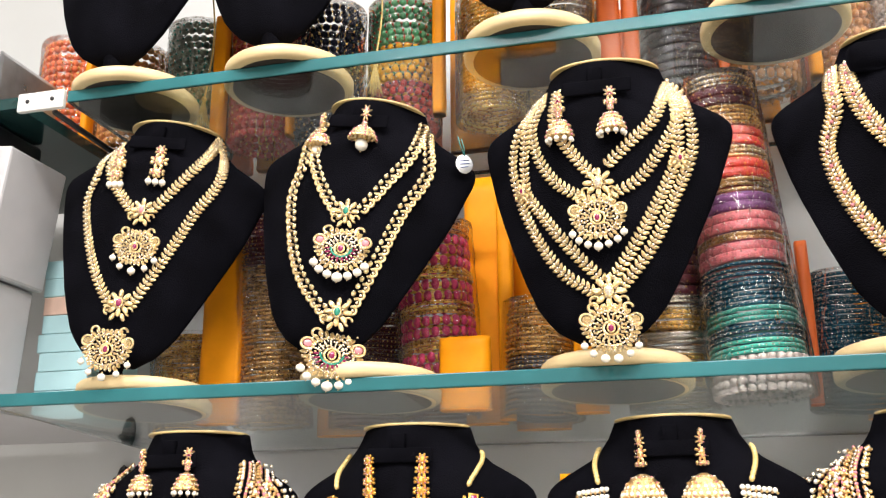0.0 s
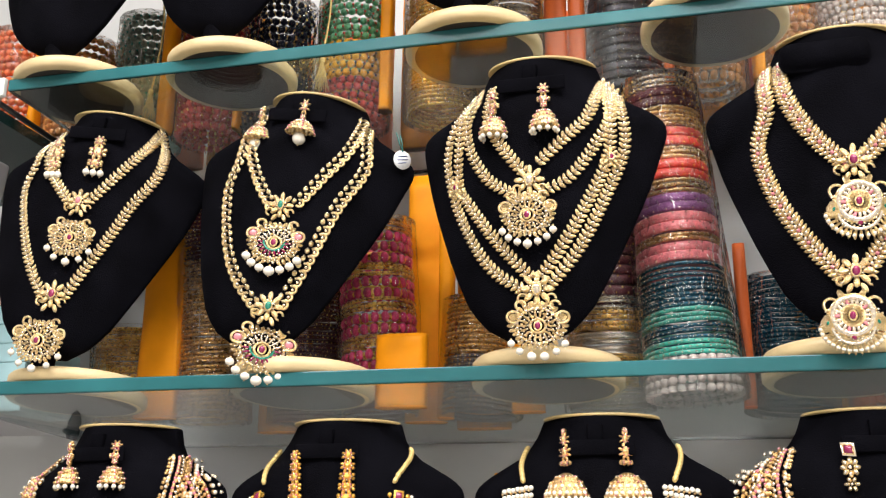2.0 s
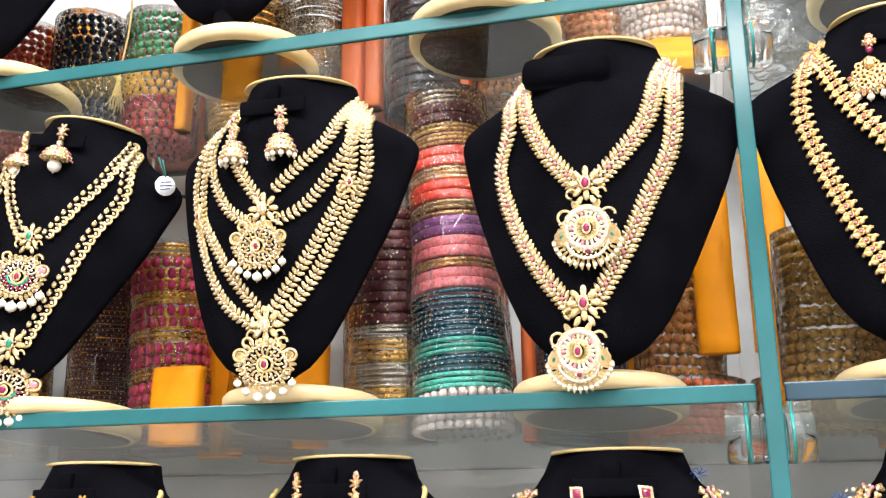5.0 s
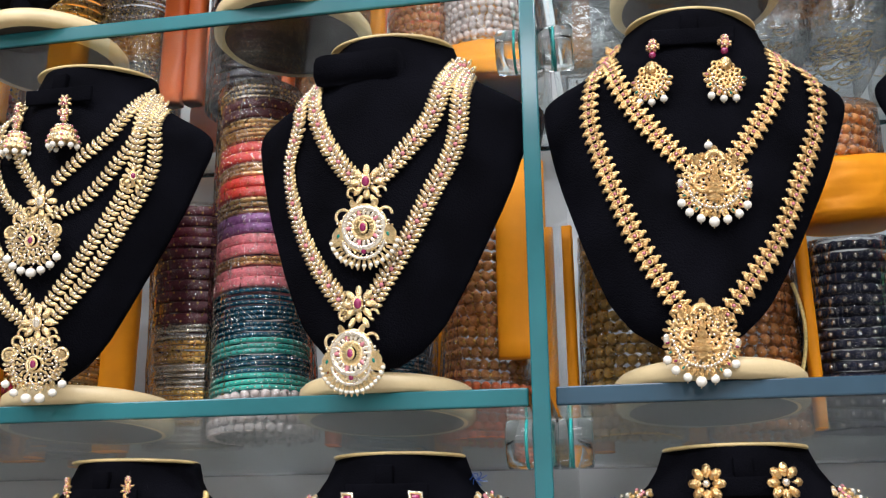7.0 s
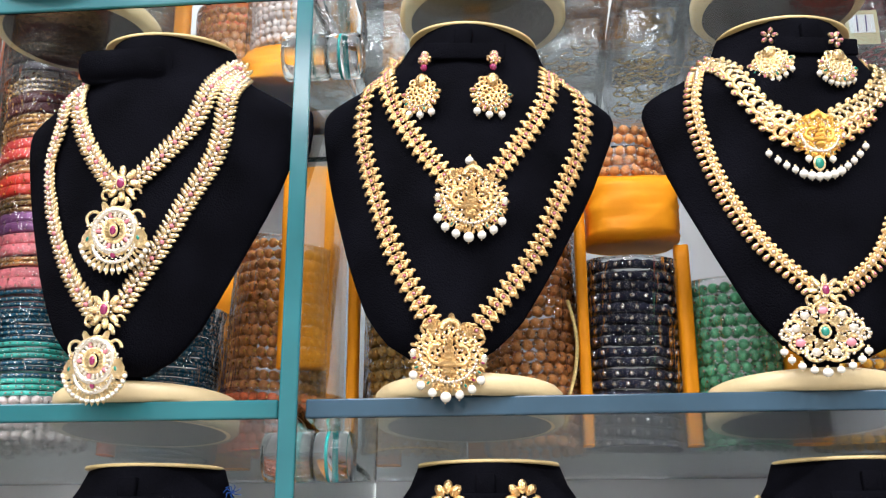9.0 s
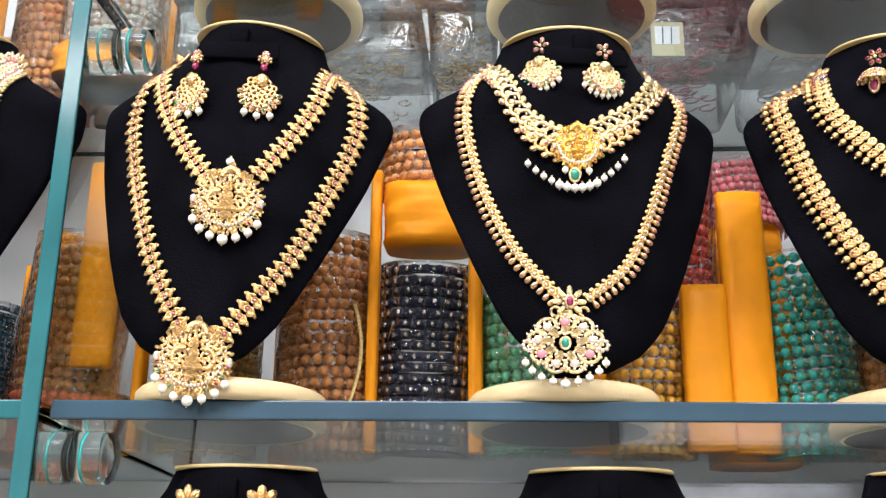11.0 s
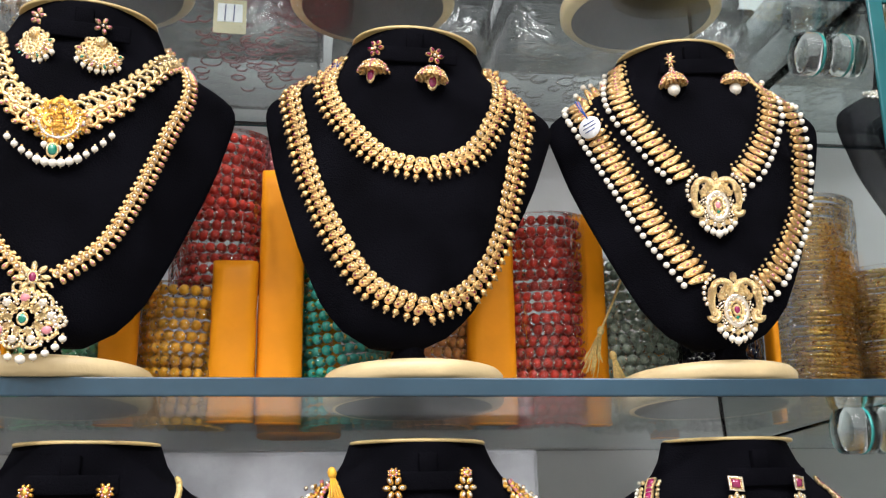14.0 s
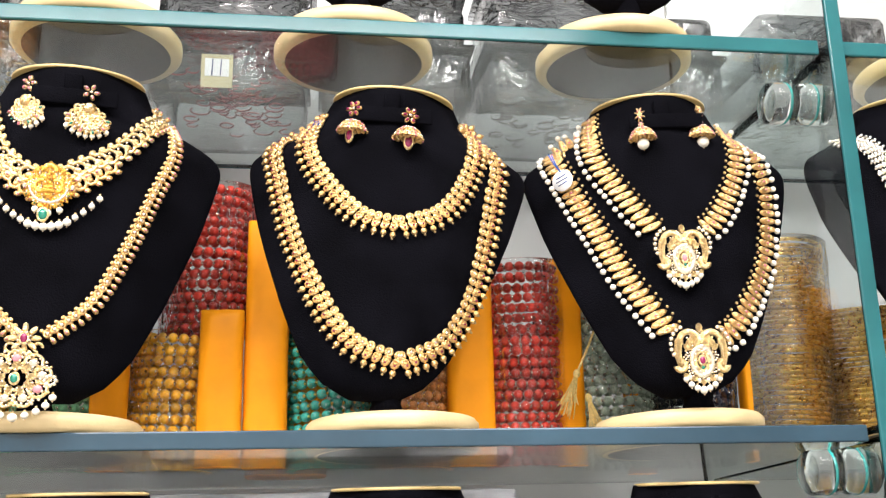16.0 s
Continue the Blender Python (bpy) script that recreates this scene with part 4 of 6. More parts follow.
def pendant(neck, m, kind, s, mats, gem=RUBY, pearl=0.0028, npearl=7, span=2.2):
    """A pendant about s wide; y up, z towards the viewer."""
    g = Pieces()
    h = s / 2
    if kind in ("wheel", "fan"):
        for i in range(30):
            a = 2 * math.pi * i / 30
            rr = h * (0.80 + 0.06 * math.cos(6 * a))
            g.blob(rr * math.cos(a), rr * math.sin(a) * 0.92, 0.001, h * 0.070, h * 0.13, 0.0014, turn=a - math.pi / 2)
        g.pave(h * 0.88, h * 0.80, 150, 0, 0.30)
        for i in range(18):
            a = 2 * math.pi * i / 18
            g.blob(h * 0.45 * math.cos(a), h * 0.45 * math.sin(a) * 0.92, 0.0016, h * 0.040, h * 0.15, 0.0012, turn=a - math.pi / 2, mi=0 if kind == "wheel" else (2 if math.sin(a) < 0.2 else 1))
        g.ring(0, 0, 0.0012, h * 0.66, 0.0010, 0, 30, 5, sy=0.92)
        g.ring(0, 0, 0.0014, h * 0.24, 0.0011, 0, 20, 5)
        for sx in (-1, 1):
            g.ring(sx * h * 0.78, h * 0.30, 0.0016, h * 0.20, 0.0011, 0, 14, 5)
            g.blob(sx * h * 0.78, h * 0.30, 0.0018, h * 0.14, h * 0.14, 0.0015, mi=5 if kind == "fan" else 0)
            g.ring(sx * h * 0.55, h * 0.72, 0.0016, h * 0.15, 0.0011, 0, 12, 5, arc=(0, 4.6))
        if kind == "fan":
            g.ring(0, h * 0.05, 0.002, h * 0.36, 0.0010, 4, 20, 5, arc=(math.pi, 2 * math.pi))
        for i in range(22):
            a = 2 * math.pi * (i + 0.5) / 22
            g.blob(h * 0.66 * math.cos(a), h * 0.61 * math.sin(a), 0.0024, 0.0010, mi=1, seg=5, rings=3)
    elif kind == "moon":
        g.pave(h * 0.86, h * 0.72, 190, -h * 0.06, 0.42)
        g.ring(0, h * 0.1, 0.0014, h * 0.58, 0.0022, 1, 30, 6)
        g.ring(0, h * 0.1, 0.0012, h * 0.66, 0.0010, 0, 30, 5)
        g.ring(0, h * 0.1, 0.0018, h * 0.32, 0.0012, 0, 20, 5)
        for i in range(20):
            a = 2 * math.pi * i / 20
            g.blob(h * 0.44 * math.cos(a), h * (0.1 + 0.44 * math.sin(a)), 0.0016, 0.0014, 0.0030, 0.0012, turn=a - math.pi / 2, mi=(1, 1, 5, 1)[i % 4])
            g.blob(h * 0.24 * math.cos(a), h * (0.1 + 0.28 * math.sin(a)), 0.0018, 0.0010, 0.0022, 0.0012, turn=a - math.pi / 2)
            g.blob(h * 0.56 * math.cos(a), h * (0.1 + 0.56 * math.sin(a)), 0.0030, 0.0009, mi=1, seg=5, rings=3)
        for sx in (-1, 1):
            g.blob(sx * h * 0.72, -h * 0.12, 0.0014, h * 0.23, h * 0.30, 0.0024, turn=sx * 0.3)
            g.blob(sx * h * 0.72, -h * 0.12, 0.0032, h * 0.05, h * 0.08, 0.0010, turn=sx * 0.3, mi=4)
            g.ring(sx * h * 0.62, h * 0.45, 0.0014, h * 0.20, 0.0011, 0, 12, 5, arc=(0, 4.8))
            g.blob(sx * h * 0.30, h * 0.75, 0.0014, h * 0.10, h * 0.20, 0.0014, turn=-sx * 0.5)
        for i in range(17):
            a = math.pi + math.pi * (i + 0.5) / 17
            g.blob(h * 0.86 * math.cos(a), h * (-0.15 + 0.80 * math.sin(a)), 0.0012, 0.0011, 0.0042, 0.0012, turn=a - math.pi / 2)
        g.ring(0, -h * 0.15, 0.0016, h * 0.62, 0.0014, 1, 20, 5, arc=(math.pi, 2 * math.pi))
        g.blob(0, -h * 0.56, 0.0020, 0.0018, 0.0026, 0.0014, mi=2)
    elif kind == "temple":
        for i in range(84):
            a = i * 2.39996
            r = h * 0.92 * math.sqrt((i + 0.5) / 84)
            x, y = r * math.cos(a), r * math.sin(a) * 0.92
            if abs(x) < h * 0.20 and -h * 0.3 < y < h * 0.5:
                continue
            g.ring(x, y, 0.0012, h * 0.082, 0.00115, 0, 8, 4, arc=(a, a + 4.9))
        for i in range(26):
            a = 2 * math.pi * i / 26
            g.blob(h * 0.96 * math.cos(a), h * 0.88 * math.sin(a), 0.001, h * 0.050, h * 0.085, 0.0012, turn=a - math.pi / 2)
        for i in range(22):
            a = math.pi * (1.06 + 0.88 * i / 21)
            g.blob(h * 0.74 * math.cos(a), h * (0.06 + 0.74 * math.sin(a)), 0.0024, 0.0012, mi=1)
        g.pave(h * 0.88, h * 0.80, 170, 0, 0.22)
        for i in range(11):
            a = math.pi * 1.05 + math.pi * 0.9 * i / 10
            g.blob(h * 0.90 * math.cos(a), h * 0.88 * math.sin(a), 0.0022, h * 0.060, h * 0.095, 0.0014, turn=a - math.pi / 2)
            if not 3 < i < 7:
                g.blob(h * 0.90 * math.cos(a), h * 0.88 * math.sin(a), 0.0030, h * 0.034, h * 0.062, 0.0012, turn=a - math.pi / 2, mi=(2, 4)[i % 2])
        # plain stepped relief in the middle
        for yy, w, hh in ((-0.40, 0.20, 0.12), (-0.20, 0.30, 0.13), (-0.04, 0.22, 0.13), (0.14, 0.15, 0.15), (0.34, 0.10, 0.12), (0.48, 0.07, 0.10)):
            g.blob(0, yy * h, 0.003, w * h, hh * h, 0.0030, mi=0, seg=10, rings=6)
        g.ring(0, h * 0.66, 0.0020, h * 0.24, 0.0022, 0, 14, 6, arc=(0, math.pi))
        for sx in (-1, 1):
            g.ring(sx * h * 0.30, h * 0.02, 0.0022, h * 0.24, 0.0014, 0, 16, 5, arc=(-1.9, 1.9) if sx > 0 else (1.25, 5.05))
            g.blob(sx * h * 0.92, -h * 0.02, 0.0026, h * 0.10, h * 0.14, 0.0018, mi=1)
        g.blob(0, h * 0.98, 0.0015, h * 0.10, h * 0.14, 0.0018)
        for sx in (-1, 1):
            g.blob(sx * h * 0.50, h * 0.66, 0.0020, h * 0.10, h * 0.16, 0.0018, turn=-sx * 0.5)
            g.blob(sx * h * 0.36, h * 0.78, 0.0020, h * 0.07, h * 0.12, 0.0016, turn=sx * 0.5)
    elif kind == "bloom":
        g.pave(h * 0.90, h * 0.76, 210, 0, 0.30)
        for i in range(9):
            a = math.pi / 2 + 2 * math.pi * i / 9
            g.ring(h * 0.62 * math.cos(a), h * 0.55 * math.sin(a), 0.0012, h * 0.22, 0.0011, 0, 12, 5, arc=(a - 2.4, a + 2.4))
            g.blob(h * 0.40 * math.cos(a), h * 0.36 * math.sin(a), 0.0016, h * 0.10, h * 0.17, 0.0014, turn=a - math.pi / 2)
            g.blob(h * 0.62 * math.cos(a), h * 0.55 * math.sin(a), 0.0018, h * 0.12, h * 0.12, 0.0016, mi=5 if i % 3 == 0 else 1)
        for sx in (-1, 1):
            for k in range(8):
                a = 2 * math.pi * k / 8
                g.blob(sx * h * 0.82 + h * 0.13 * math.cos(a), h * (-0.05 + 0.13 * math.sin(a)), 0.0018, h * 0.06, mi=1, seg=5, rings=3)
        g.ring(0, 0, 0.0014, h * 0.30, 0.0010, 0, 16, 5)
        g.blob(0, h * 0.62, 0.0012, h * 0.12, h * 0.26, 0.0014)
    elif kind == "peacock":
        # two birds back to back round an oval stone plate
        g.pave(h * 0.60, h * 0.66, 150, -h * 0.20, 0.0)
        g.pave(h * 0.46, h * 0.34, 70, h * 0.42, 0.0)
        for sx in (-1, 1):
            for k in range(6):
                g.blob(sx * h * (0.12 + 0.07 * k), h * (0.52 - 0.10 * abs(k - 2)), 0.0022, h * 0.09, h * 0.13, 0.0018, turn=sx * (0.9 - 0.3 * k))
        for sx in (-1, 1):
            g.ring(sx * h * 0.36, h * 0.40, 0.0018, h * 0.32, 0.0023, 0, 18, 7, arc=(-0.4, 3.3) if sx > 0 else (-0.16, 3.54))
            for k in range(9):
                f = k / 8
                g.blob(sx * h * (0.70 + 0.06 * math.sin(3 * f)), h * (0.42 - 0.72 * f), 0.0018, h * (0.15 - 0.05 * f), h * 0.12, 0.0026)
            g.ring(sx * h * 0.70, -h * 0.38, 0.0018, h * 0.15, 0.0021, 0, 14, 6, arc=(1.2, 6.2) if sx > 0 else (-3.0, 1.9))
            for k in range(7):
                a = 1.25 - 0.30 * k
                g.blob(sx * h * (0.45 + 0.52 * math.cos(a)), h * (0.30 + 0.60 * math.sin(a)), 0.0014, 0.0017, mi=1)
            g.blob(sx * h * 0.16, h * 0.36, 0.0026, h * 0.10, h * 0.16, 0.0022, turn=sx * 0.5)
        g.blob(0, h * 0.86, 0.0018, h * 0.12, h * 0.16, 0.0020)
        g.ring(0, -h * 0.24, 0.0026, h * 0.34, 0.0017, 1, 24, 6, sy=1.35)
        g.ring(0, -h * 0.24, 0.0026, h * 0.22, 0.0011, 0, 20, 5, sy=1.4)
        for k in range(10):
            a = 2 * math.pi * k / 10
            g.blob(h * 0.26 * math.cos(a), h * (-0.24 + 0.36 * math.sin(a)), 0.0030, 0.0012, mi=1)
        g.blob(0, -h * 0.46, 0.0036, h * 0.06, h * 0.06, 0.0012, mi=4)
        for i in range(9):
            g.blob(h * (-0.56 + 0.14 * i), -h * (0.70 + 0.055 * (4 - abs(i - 4))), 0.0020, 0.0019, mi=1 if i % 2 else 0)
    m = m @ Matrix.Diagonal(({"fan": 1.16, "wheel": 1.08, "bloom": 1.12}.get(kind, 1.0), 1, 1, 1))
    body = part("pendant", g.mesh("pendant_" + kind, mats), neck, m, "openwork gold pendant with stones")
    g.place(body, mats)
    cy = {"moon": 0.1 * h, "temple": 0.0, "peacock": -0.22 * h}.get(kind, 0)
    if kind not in ("temple",):
        part("centre_gem", gem_me("centre_gem", h * 0.10, h * 0.135, gem), body, Matrix.Translation((0, cy, 0.0035)), "faceted centre stone")
    for i in range(npearl):
        f = (i / (npearl - 1) - 0.5) * span if npearl > 1 else 0
        a = -math.pi / 2 + f
        rad = (0.98, 0.86) if kind != "peacock" else (0.72, 0.98)
        mid = abs(i - (npearl - 1) / 2) < 0.6
        pr = PEARLS[pearl] if not (mid and pearl < 0.0042 and npearl < 12) else PEARLS[min(r for r in PEARLS if r > pearl)]
        part("pearl", pr, body, Matrix.Translation((h * rad[0] * math.cos(a), h * rad[1] * math.sin(a), 0.001)))
    return body


def connector(neck, m, w, gem, mats):
    g = Build()
    for i in range(8):
        a = 2 * math.pi * i / 8
        g.blob(w * 0.34 * math.cos(a), w * 0.34 * math.sin(a), 0.001, w * 0.10, w * 0.19, 0.0013, turn=a - math.pi / 2)
        g.blob(w * 0.20 * math.cos(a + 0.4), w * 0.20 * math.sin(a + 0.4), 0.0022, 0.0010, mi=1, seg=5, rings=3)
    for sx in (-1, 1):
        g.ring(sx * w * 0.42, -w * 0.30, 0.001, w * 0.14, 0.0010, 0, 10, 4, arc=(0, 4.8))
        g.blob(sx * w * 0.20, -w * 0.52, 0.001, w * 0.09, w * 0.18, 0.0012, turn=sx * 0.5)
    c = part("connector", g.mesh("connector", mats), neck, m, "small gold flower link")
    part("gem", gem_me("gem", w * 0.12, w * 0.16, gem), c, Matrix.Translation((0, 0, 0.0030)), "coloured stone")


def necklace(b, label, mats):
    n = thing("necklace", MIDB[b][1] if isinstance(b, int) else b, label, "necklace", "necklaces")
    return n


GL = "gold necklace with white stones"
# first bust
n = necklace(0, "two-tier pale gold leaf-link necklace with round pendants", JM)
side_strands(n, [(-0.0012, 0.157), (-0.0185, 0.174), (-0.0339, 0.1913), (-0.0426, 0.2073), (-0.04345, 0.2222), (-0.0426, 0.237)], [(0.0122, 0.1627), (0.0271, 0.1854), (0.0442, 0.2176), (0.0463, 0.2534)], "leaf", JM, 0.0047, size=1.04)
connector(n, facing(0.0044, 0.1624, 0.004, 0, False), 0.022, PINK, JM)
pendant(n, facing(0.0074, 0.126, 0.007, 0, False), "wheel", 0.040, JM, RUBY, 0.0028, 5, 2.3)
side_strands(n, [(-0.005, 0.0687), (-0.029, 0.1013), (-0.0486, 0.1398), (-0.0595, 0.1744), (-0.0546, 0.1985), (-0.05569, 0.2177), (-0.0546, 0.237)], [(0.0112, 0.0727), (0.0313, 0.1171), (0.0488, 0.164), (0.0644, 0.2056), (0.0484, 0.2478)], "leaf", JM, 0.0047, size=1.04)
connector(n, facing(0.0022, 0.0749, 0.004, 0, False), 0.024, RUBY, JM)
pendant(n, facing(-0.0017, 0.0332, 0.008, 0, False), "wheel", 0.045, JM, RUBY, 0.0028, 5, 2.3)
# second bust
n = necklace(1, "two-tier crescent-link gold necklace with fan pendants", JM)
side_strands(n, [(0.0025, 0.1415), (-0.0124, 0.1594), (-0.025, 0.1784), (-0.0333, 0.1955), (-0.03397, 0.2162), (-0.0333, 0.237)], [(0.0209, 0.1458), (0.0392, 0.1774), (0.0539, 0.2085), (0.0481, 0.2487)], "crescent", JM, 0.0072, size=1.2)
connector(n, facing(0.01, 0.144, 0.004, 0, False), 0.022, EMERALD, JM)
pendant(n, facing(0.0141, 0.1085, 0.008, 0, False), "fan", 0.044, JM, RUBY, 0.0034, 7, 2.2)
side_strands(n, [(0.0101, 0.051), (-0.0188, 0.0814), (-0.0366, 0.1145), (-0.0488, 0.158), (-0.0439, 0.1879), (-0.04478, 0.2124), (-0.0439, 0.237)], [(0.025, 0.0563), (0.0393, 0.0974), (0.0532, 0.1486), (0.0685, 0.1922), (0.054, 0.2379)], "crescent", JM, 0.0072, size=1.25)
connector(n, facing(0.0179, 0.0558, 0.004, 0, False), 0.024, EMERALD, JM)
pendant(n, facing(0.0155, 0.0204, 0.012, 0, False), "fan", 0.047, JM, RUBY, 0.0034, 7, 2.2)
# third bust
n = necklace(2, "four-strand gold leaf-link necklace with filigree pendants", JM)
side_strands(n, [(-0.0012, 0.1563), (-0.0112, 0.168), (-0.0255, 0.1875), (-0.0333, 0.2061), (-0.03397, 0.2215), (-0.0333, 0.237)], [(0.0095, 0.1635), (0.0284, 0.1828), (0.0473, 0.2043), (0.0532, 0.2393)], "leaf", JM, 0.0047, size=1.04)
side_strands(n, [(-0.0042, 0.1355), (-0.0299, 0.1521), (-0.0467, 0.1762), (-0.0529, 0.2024), (-0.0473, 0.2209), (-0.0473, 0.237)], [(0.0133, 0.1391), (0.0345, 0.1523), (0.0526, 0.1794), (0.063, 0.2051), (0.058, 0.2335), (0.04928, 0.2455)], "leaf", JM, 0.0048, size=1.0)
connector(n, facing(0.0037, 0.1494, 0.004, 0, False), 0.024, CZ, JM)
pendant(n, facing(0.0037, 0.12, 0.008, 0, False), "wheel", 0.042, JM, RUBY, 0.0028, 7, 2.2)
side_strands(n, [(0.0056, 0.0708), (-0.0223, 0.1009), (-0.0474, 0.1331), (-0.0584, 0.1517), (-0.05957, 0.1943), (-0.05464, 0.237)], [(0.0128, 0.0715), (0.0308, 0.1), (0.0479, 0.134), (0.0614, 0.1685), (0.06263, 0.2027), (0.05464, 0.237)], "leaf", JM, 0.0047, size=1.04)
side_strands(n, [(0.0019, 0.0595), (-0.0296, 0.0825), (-0.0565, 0.1251), (-0.0705, 0.1664), (-0.0689, 0.196), (-0.0589, 0.2192), (-0.05464, 0.237)], [(0.0168, 0.0626), (0.04, 0.0934), (0.0587, 0.1344), (0.0738, 0.1816), (0.0643, 0.2276), (0.05296, 0.2396)], "leaf", JM, 0.0047, size=1.04)
connector(n, facing(0.01, 0.0625, 0.004, 0, False), 0.026, CZ, JM)
connector(n, facing(-0.0605, 0.1503, 0.004, 0, False), 0.015, RUBY, JM)
connector(n, facing(0.0636, 0.1682, 0.004, 0, False), 0.015, RUBY, JM)
pendant(n, facing(0.0112, 0.0336, 0.01, 0, False), "wheel", 0.044, JM, RUBY, 0.0028, 6, 2.1)
# fourth bust
n = necklace(3, "two-tier gold and pink stone necklace with crescent pendants", JM)
side_strands(n, [(-0.0027, 0.1432), (-0.0216, 0.1657), (-0.0365, 0.1907), (-0.0435, 0.2128), (-0.04437, 0.2249), (-0.0435, 0.237)], [(0.0078, 0.1465), (0.0275, 0.1683), (0.0441, 0.1947), (0.0523, 0.2406)], "stoneleaf", JM, 0.0040, alt="pinkleaf", size=1.15)
connector(n, facing(0.002, 0.1464, 0.004, 0, False), 0.024, RUBY, JM)
pendant(n, facing(0.0031, 0.1112, 0.008, 0, False), "moon", 0.047, JM, RUBY, 0.0016, 15, 2.7)
side_strands(n, [(-0.0079, 0.0567), (-0.032, 0.088), (-0.0526, 0.1258), (-0.0626, 0.1644), (-0.0555, 0.1945), (-0.05661, 0.2157), (-0.05464, 0.237)], [(0.0058, 0.0636), (0.0269, 0.1003), (0.0429, 0.1368), (0.0587, 0.177), (0.0585, 0.233), (0.04947, 0.245)], "stoneleaf", JM, 0.0040, alt="pinkleaf", size=1.15)
connector(n, facing(-0.0018, 0.0636, 0.004, 0, False), 0.024, RUBY, JM)
pendant(n, facing(-0.0058, 0.0289, 0.012, 0, False), "moon", 0.046, JM, RUBY, 0.0016, 17, 2.7)
# fifth bust
n = necklace(4, "two-tier gold flower-link temple necklace with pearl drops", JA)
side_strands(n, [(-0.0011, 0.1375), (-0.0226, 0.1622), (-0.0427, 0.1919), (-0.0581, 0.2334), (-0.04932, 0.2454)], [(0.0284, 0.1423), (0.0456, 0.1717), (0.0581, 0.2031), (0.0559, 0.2354)], "floral", JA, 0.0066, size=1.0)
pendant(n, facing(0.0157, 0.1228, 0.006, 0, False), "temple", 0.046, JA, RUBY, 0.0028, 7, 2.2)
part("pearl", PEARLS[0.0028], n, facing(0.0124, 0.1537, 0.006, 0, False))
side_strands(n, [(0.0006, 0.0372), (-0.028, 0.0816), (-0.0497, 0.1296), (-0.0648, 0.1732), (-0.066, 0.1996), (-0.0594, 0.2322), (-0.04999, 0.2442)], [(0.0176, 0.0335), (0.0535, 0.0893), (0.0691, 0.1333), (0.081, 0.1732), (0.0823, 0.1986), (0.0738, 0.219), (0.05464, 0.237)], "floral", JA, 0.0067, size=1.02)
pendant(n, facing(0.0078, 0.0248, 0.01, 0, False), "temple", 0.047, JA, RUBY, 0.0028, 7, 2.2)
# sixth bust
n = necklace(5, "gold scroll choker and long drop-fringe necklace", JY)
side_strands(n, [(-0.0124, 0.1681), (-0.0289, 0.1765), (-0.0432, 0.1919), (-0.0568, 0.2313)], [(-0.007, 0.1685), (0.0117, 0.1799), (0.0357, 0.1966), (0.0604, 0.2313)], "scroll", JM, 0.0074, size=1.2, lift=0.0025)
side_strands(n, [(-0.012, 0.1586), (-0.0284, 0.1665), (-0.0379, 0.1794)], [(-0.0067, 0.159), (0.0131, 0.1699), (0.028, 0.1825)], "scroll", JA, 0.0076, size=1.1, lift=0.002)
pendant(n, facing(-0.008, 0.163, 0.006, 0, False), "temple", 0.032, JY, EMERALD, 0.0022, 3, 1.0)
for i in range(14):
    u = -0.038 + 0.004723 * i
    part("pearl", PEARLS[0.0028 if 3 < i < 10 else 0.0022], n, facing(u, 0.1399 + 19.8 * (u - -0.0096) ** 2, 0.005, 0, False))
part("centre_gem", gem_me("centre_gem", 0.003, 0.004, EMERALD), n, facing(-0.0103, 0.1437, 0.008, 0, False), "green stone")
side_strands(n, [(-0.0191, 0.0631), (-0.0435, 0.0918), (-0.0614, 0.1285), (-0.0726, 0.169), (-0.0748, 0.2007), (-0.0642, 0.2277), (-0.0529, 0.2397)], [(-0.0027, 0.0632), (0.023, 0.086), (0.041, 0.1228), (0.0566, 0.1662), (0.0684, 0.1995), (0.0642, 0.2277), (0.0529, 0.2397)], "drop", JA, 0.0050, size=1.2)
connector(n, facing(-0.0141, 0.0619, 0.004, 0, False), 0.020, RUBY, JM)
pendant(n, facing(-0.017, 0.0361, 0.009, 0, False), "bloom", 0.047, JM, EMERALD, 0.0022, 9, 2.3)
# seventh bust
n = necklace(6, "two-row antique gold paisley fringe necklace", JA)
side_strands(n, [(0.0111, 0.1437), (-0.0167, 0.1508), (-0.0426, 0.1762), (-0.0585, 0.2048), (-0.0551, 0.2363)], [(0.0111, 0.1437), (0.0417, 0.1583), (0.0597, 0.1922), (0.0634, 0.2285), (0.05238, 0.2405)], "mango", JA, 0.0064, size=1.1)
side_strands(n, [(0.0177, 0.0459), (-0.0157, 0.0588), (-0.04, 0.0899), (-0.0633, 0.1359), (-0.0778, 0.1805), (-0.0833, 0.2125), (-0.0577, 0.2337), (-0.04921, 0.2457)], [(0.0177, 0.0459), (0.0466, 0.0629), (0.0646, 0.0969), (0.0731, 0.14), (0.0779, 0.18), (0.0797, 0.2041), (0.0631, 0.2288), (0.05219, 0.2408)], "mango", JA, 0.0066, size=1.16)
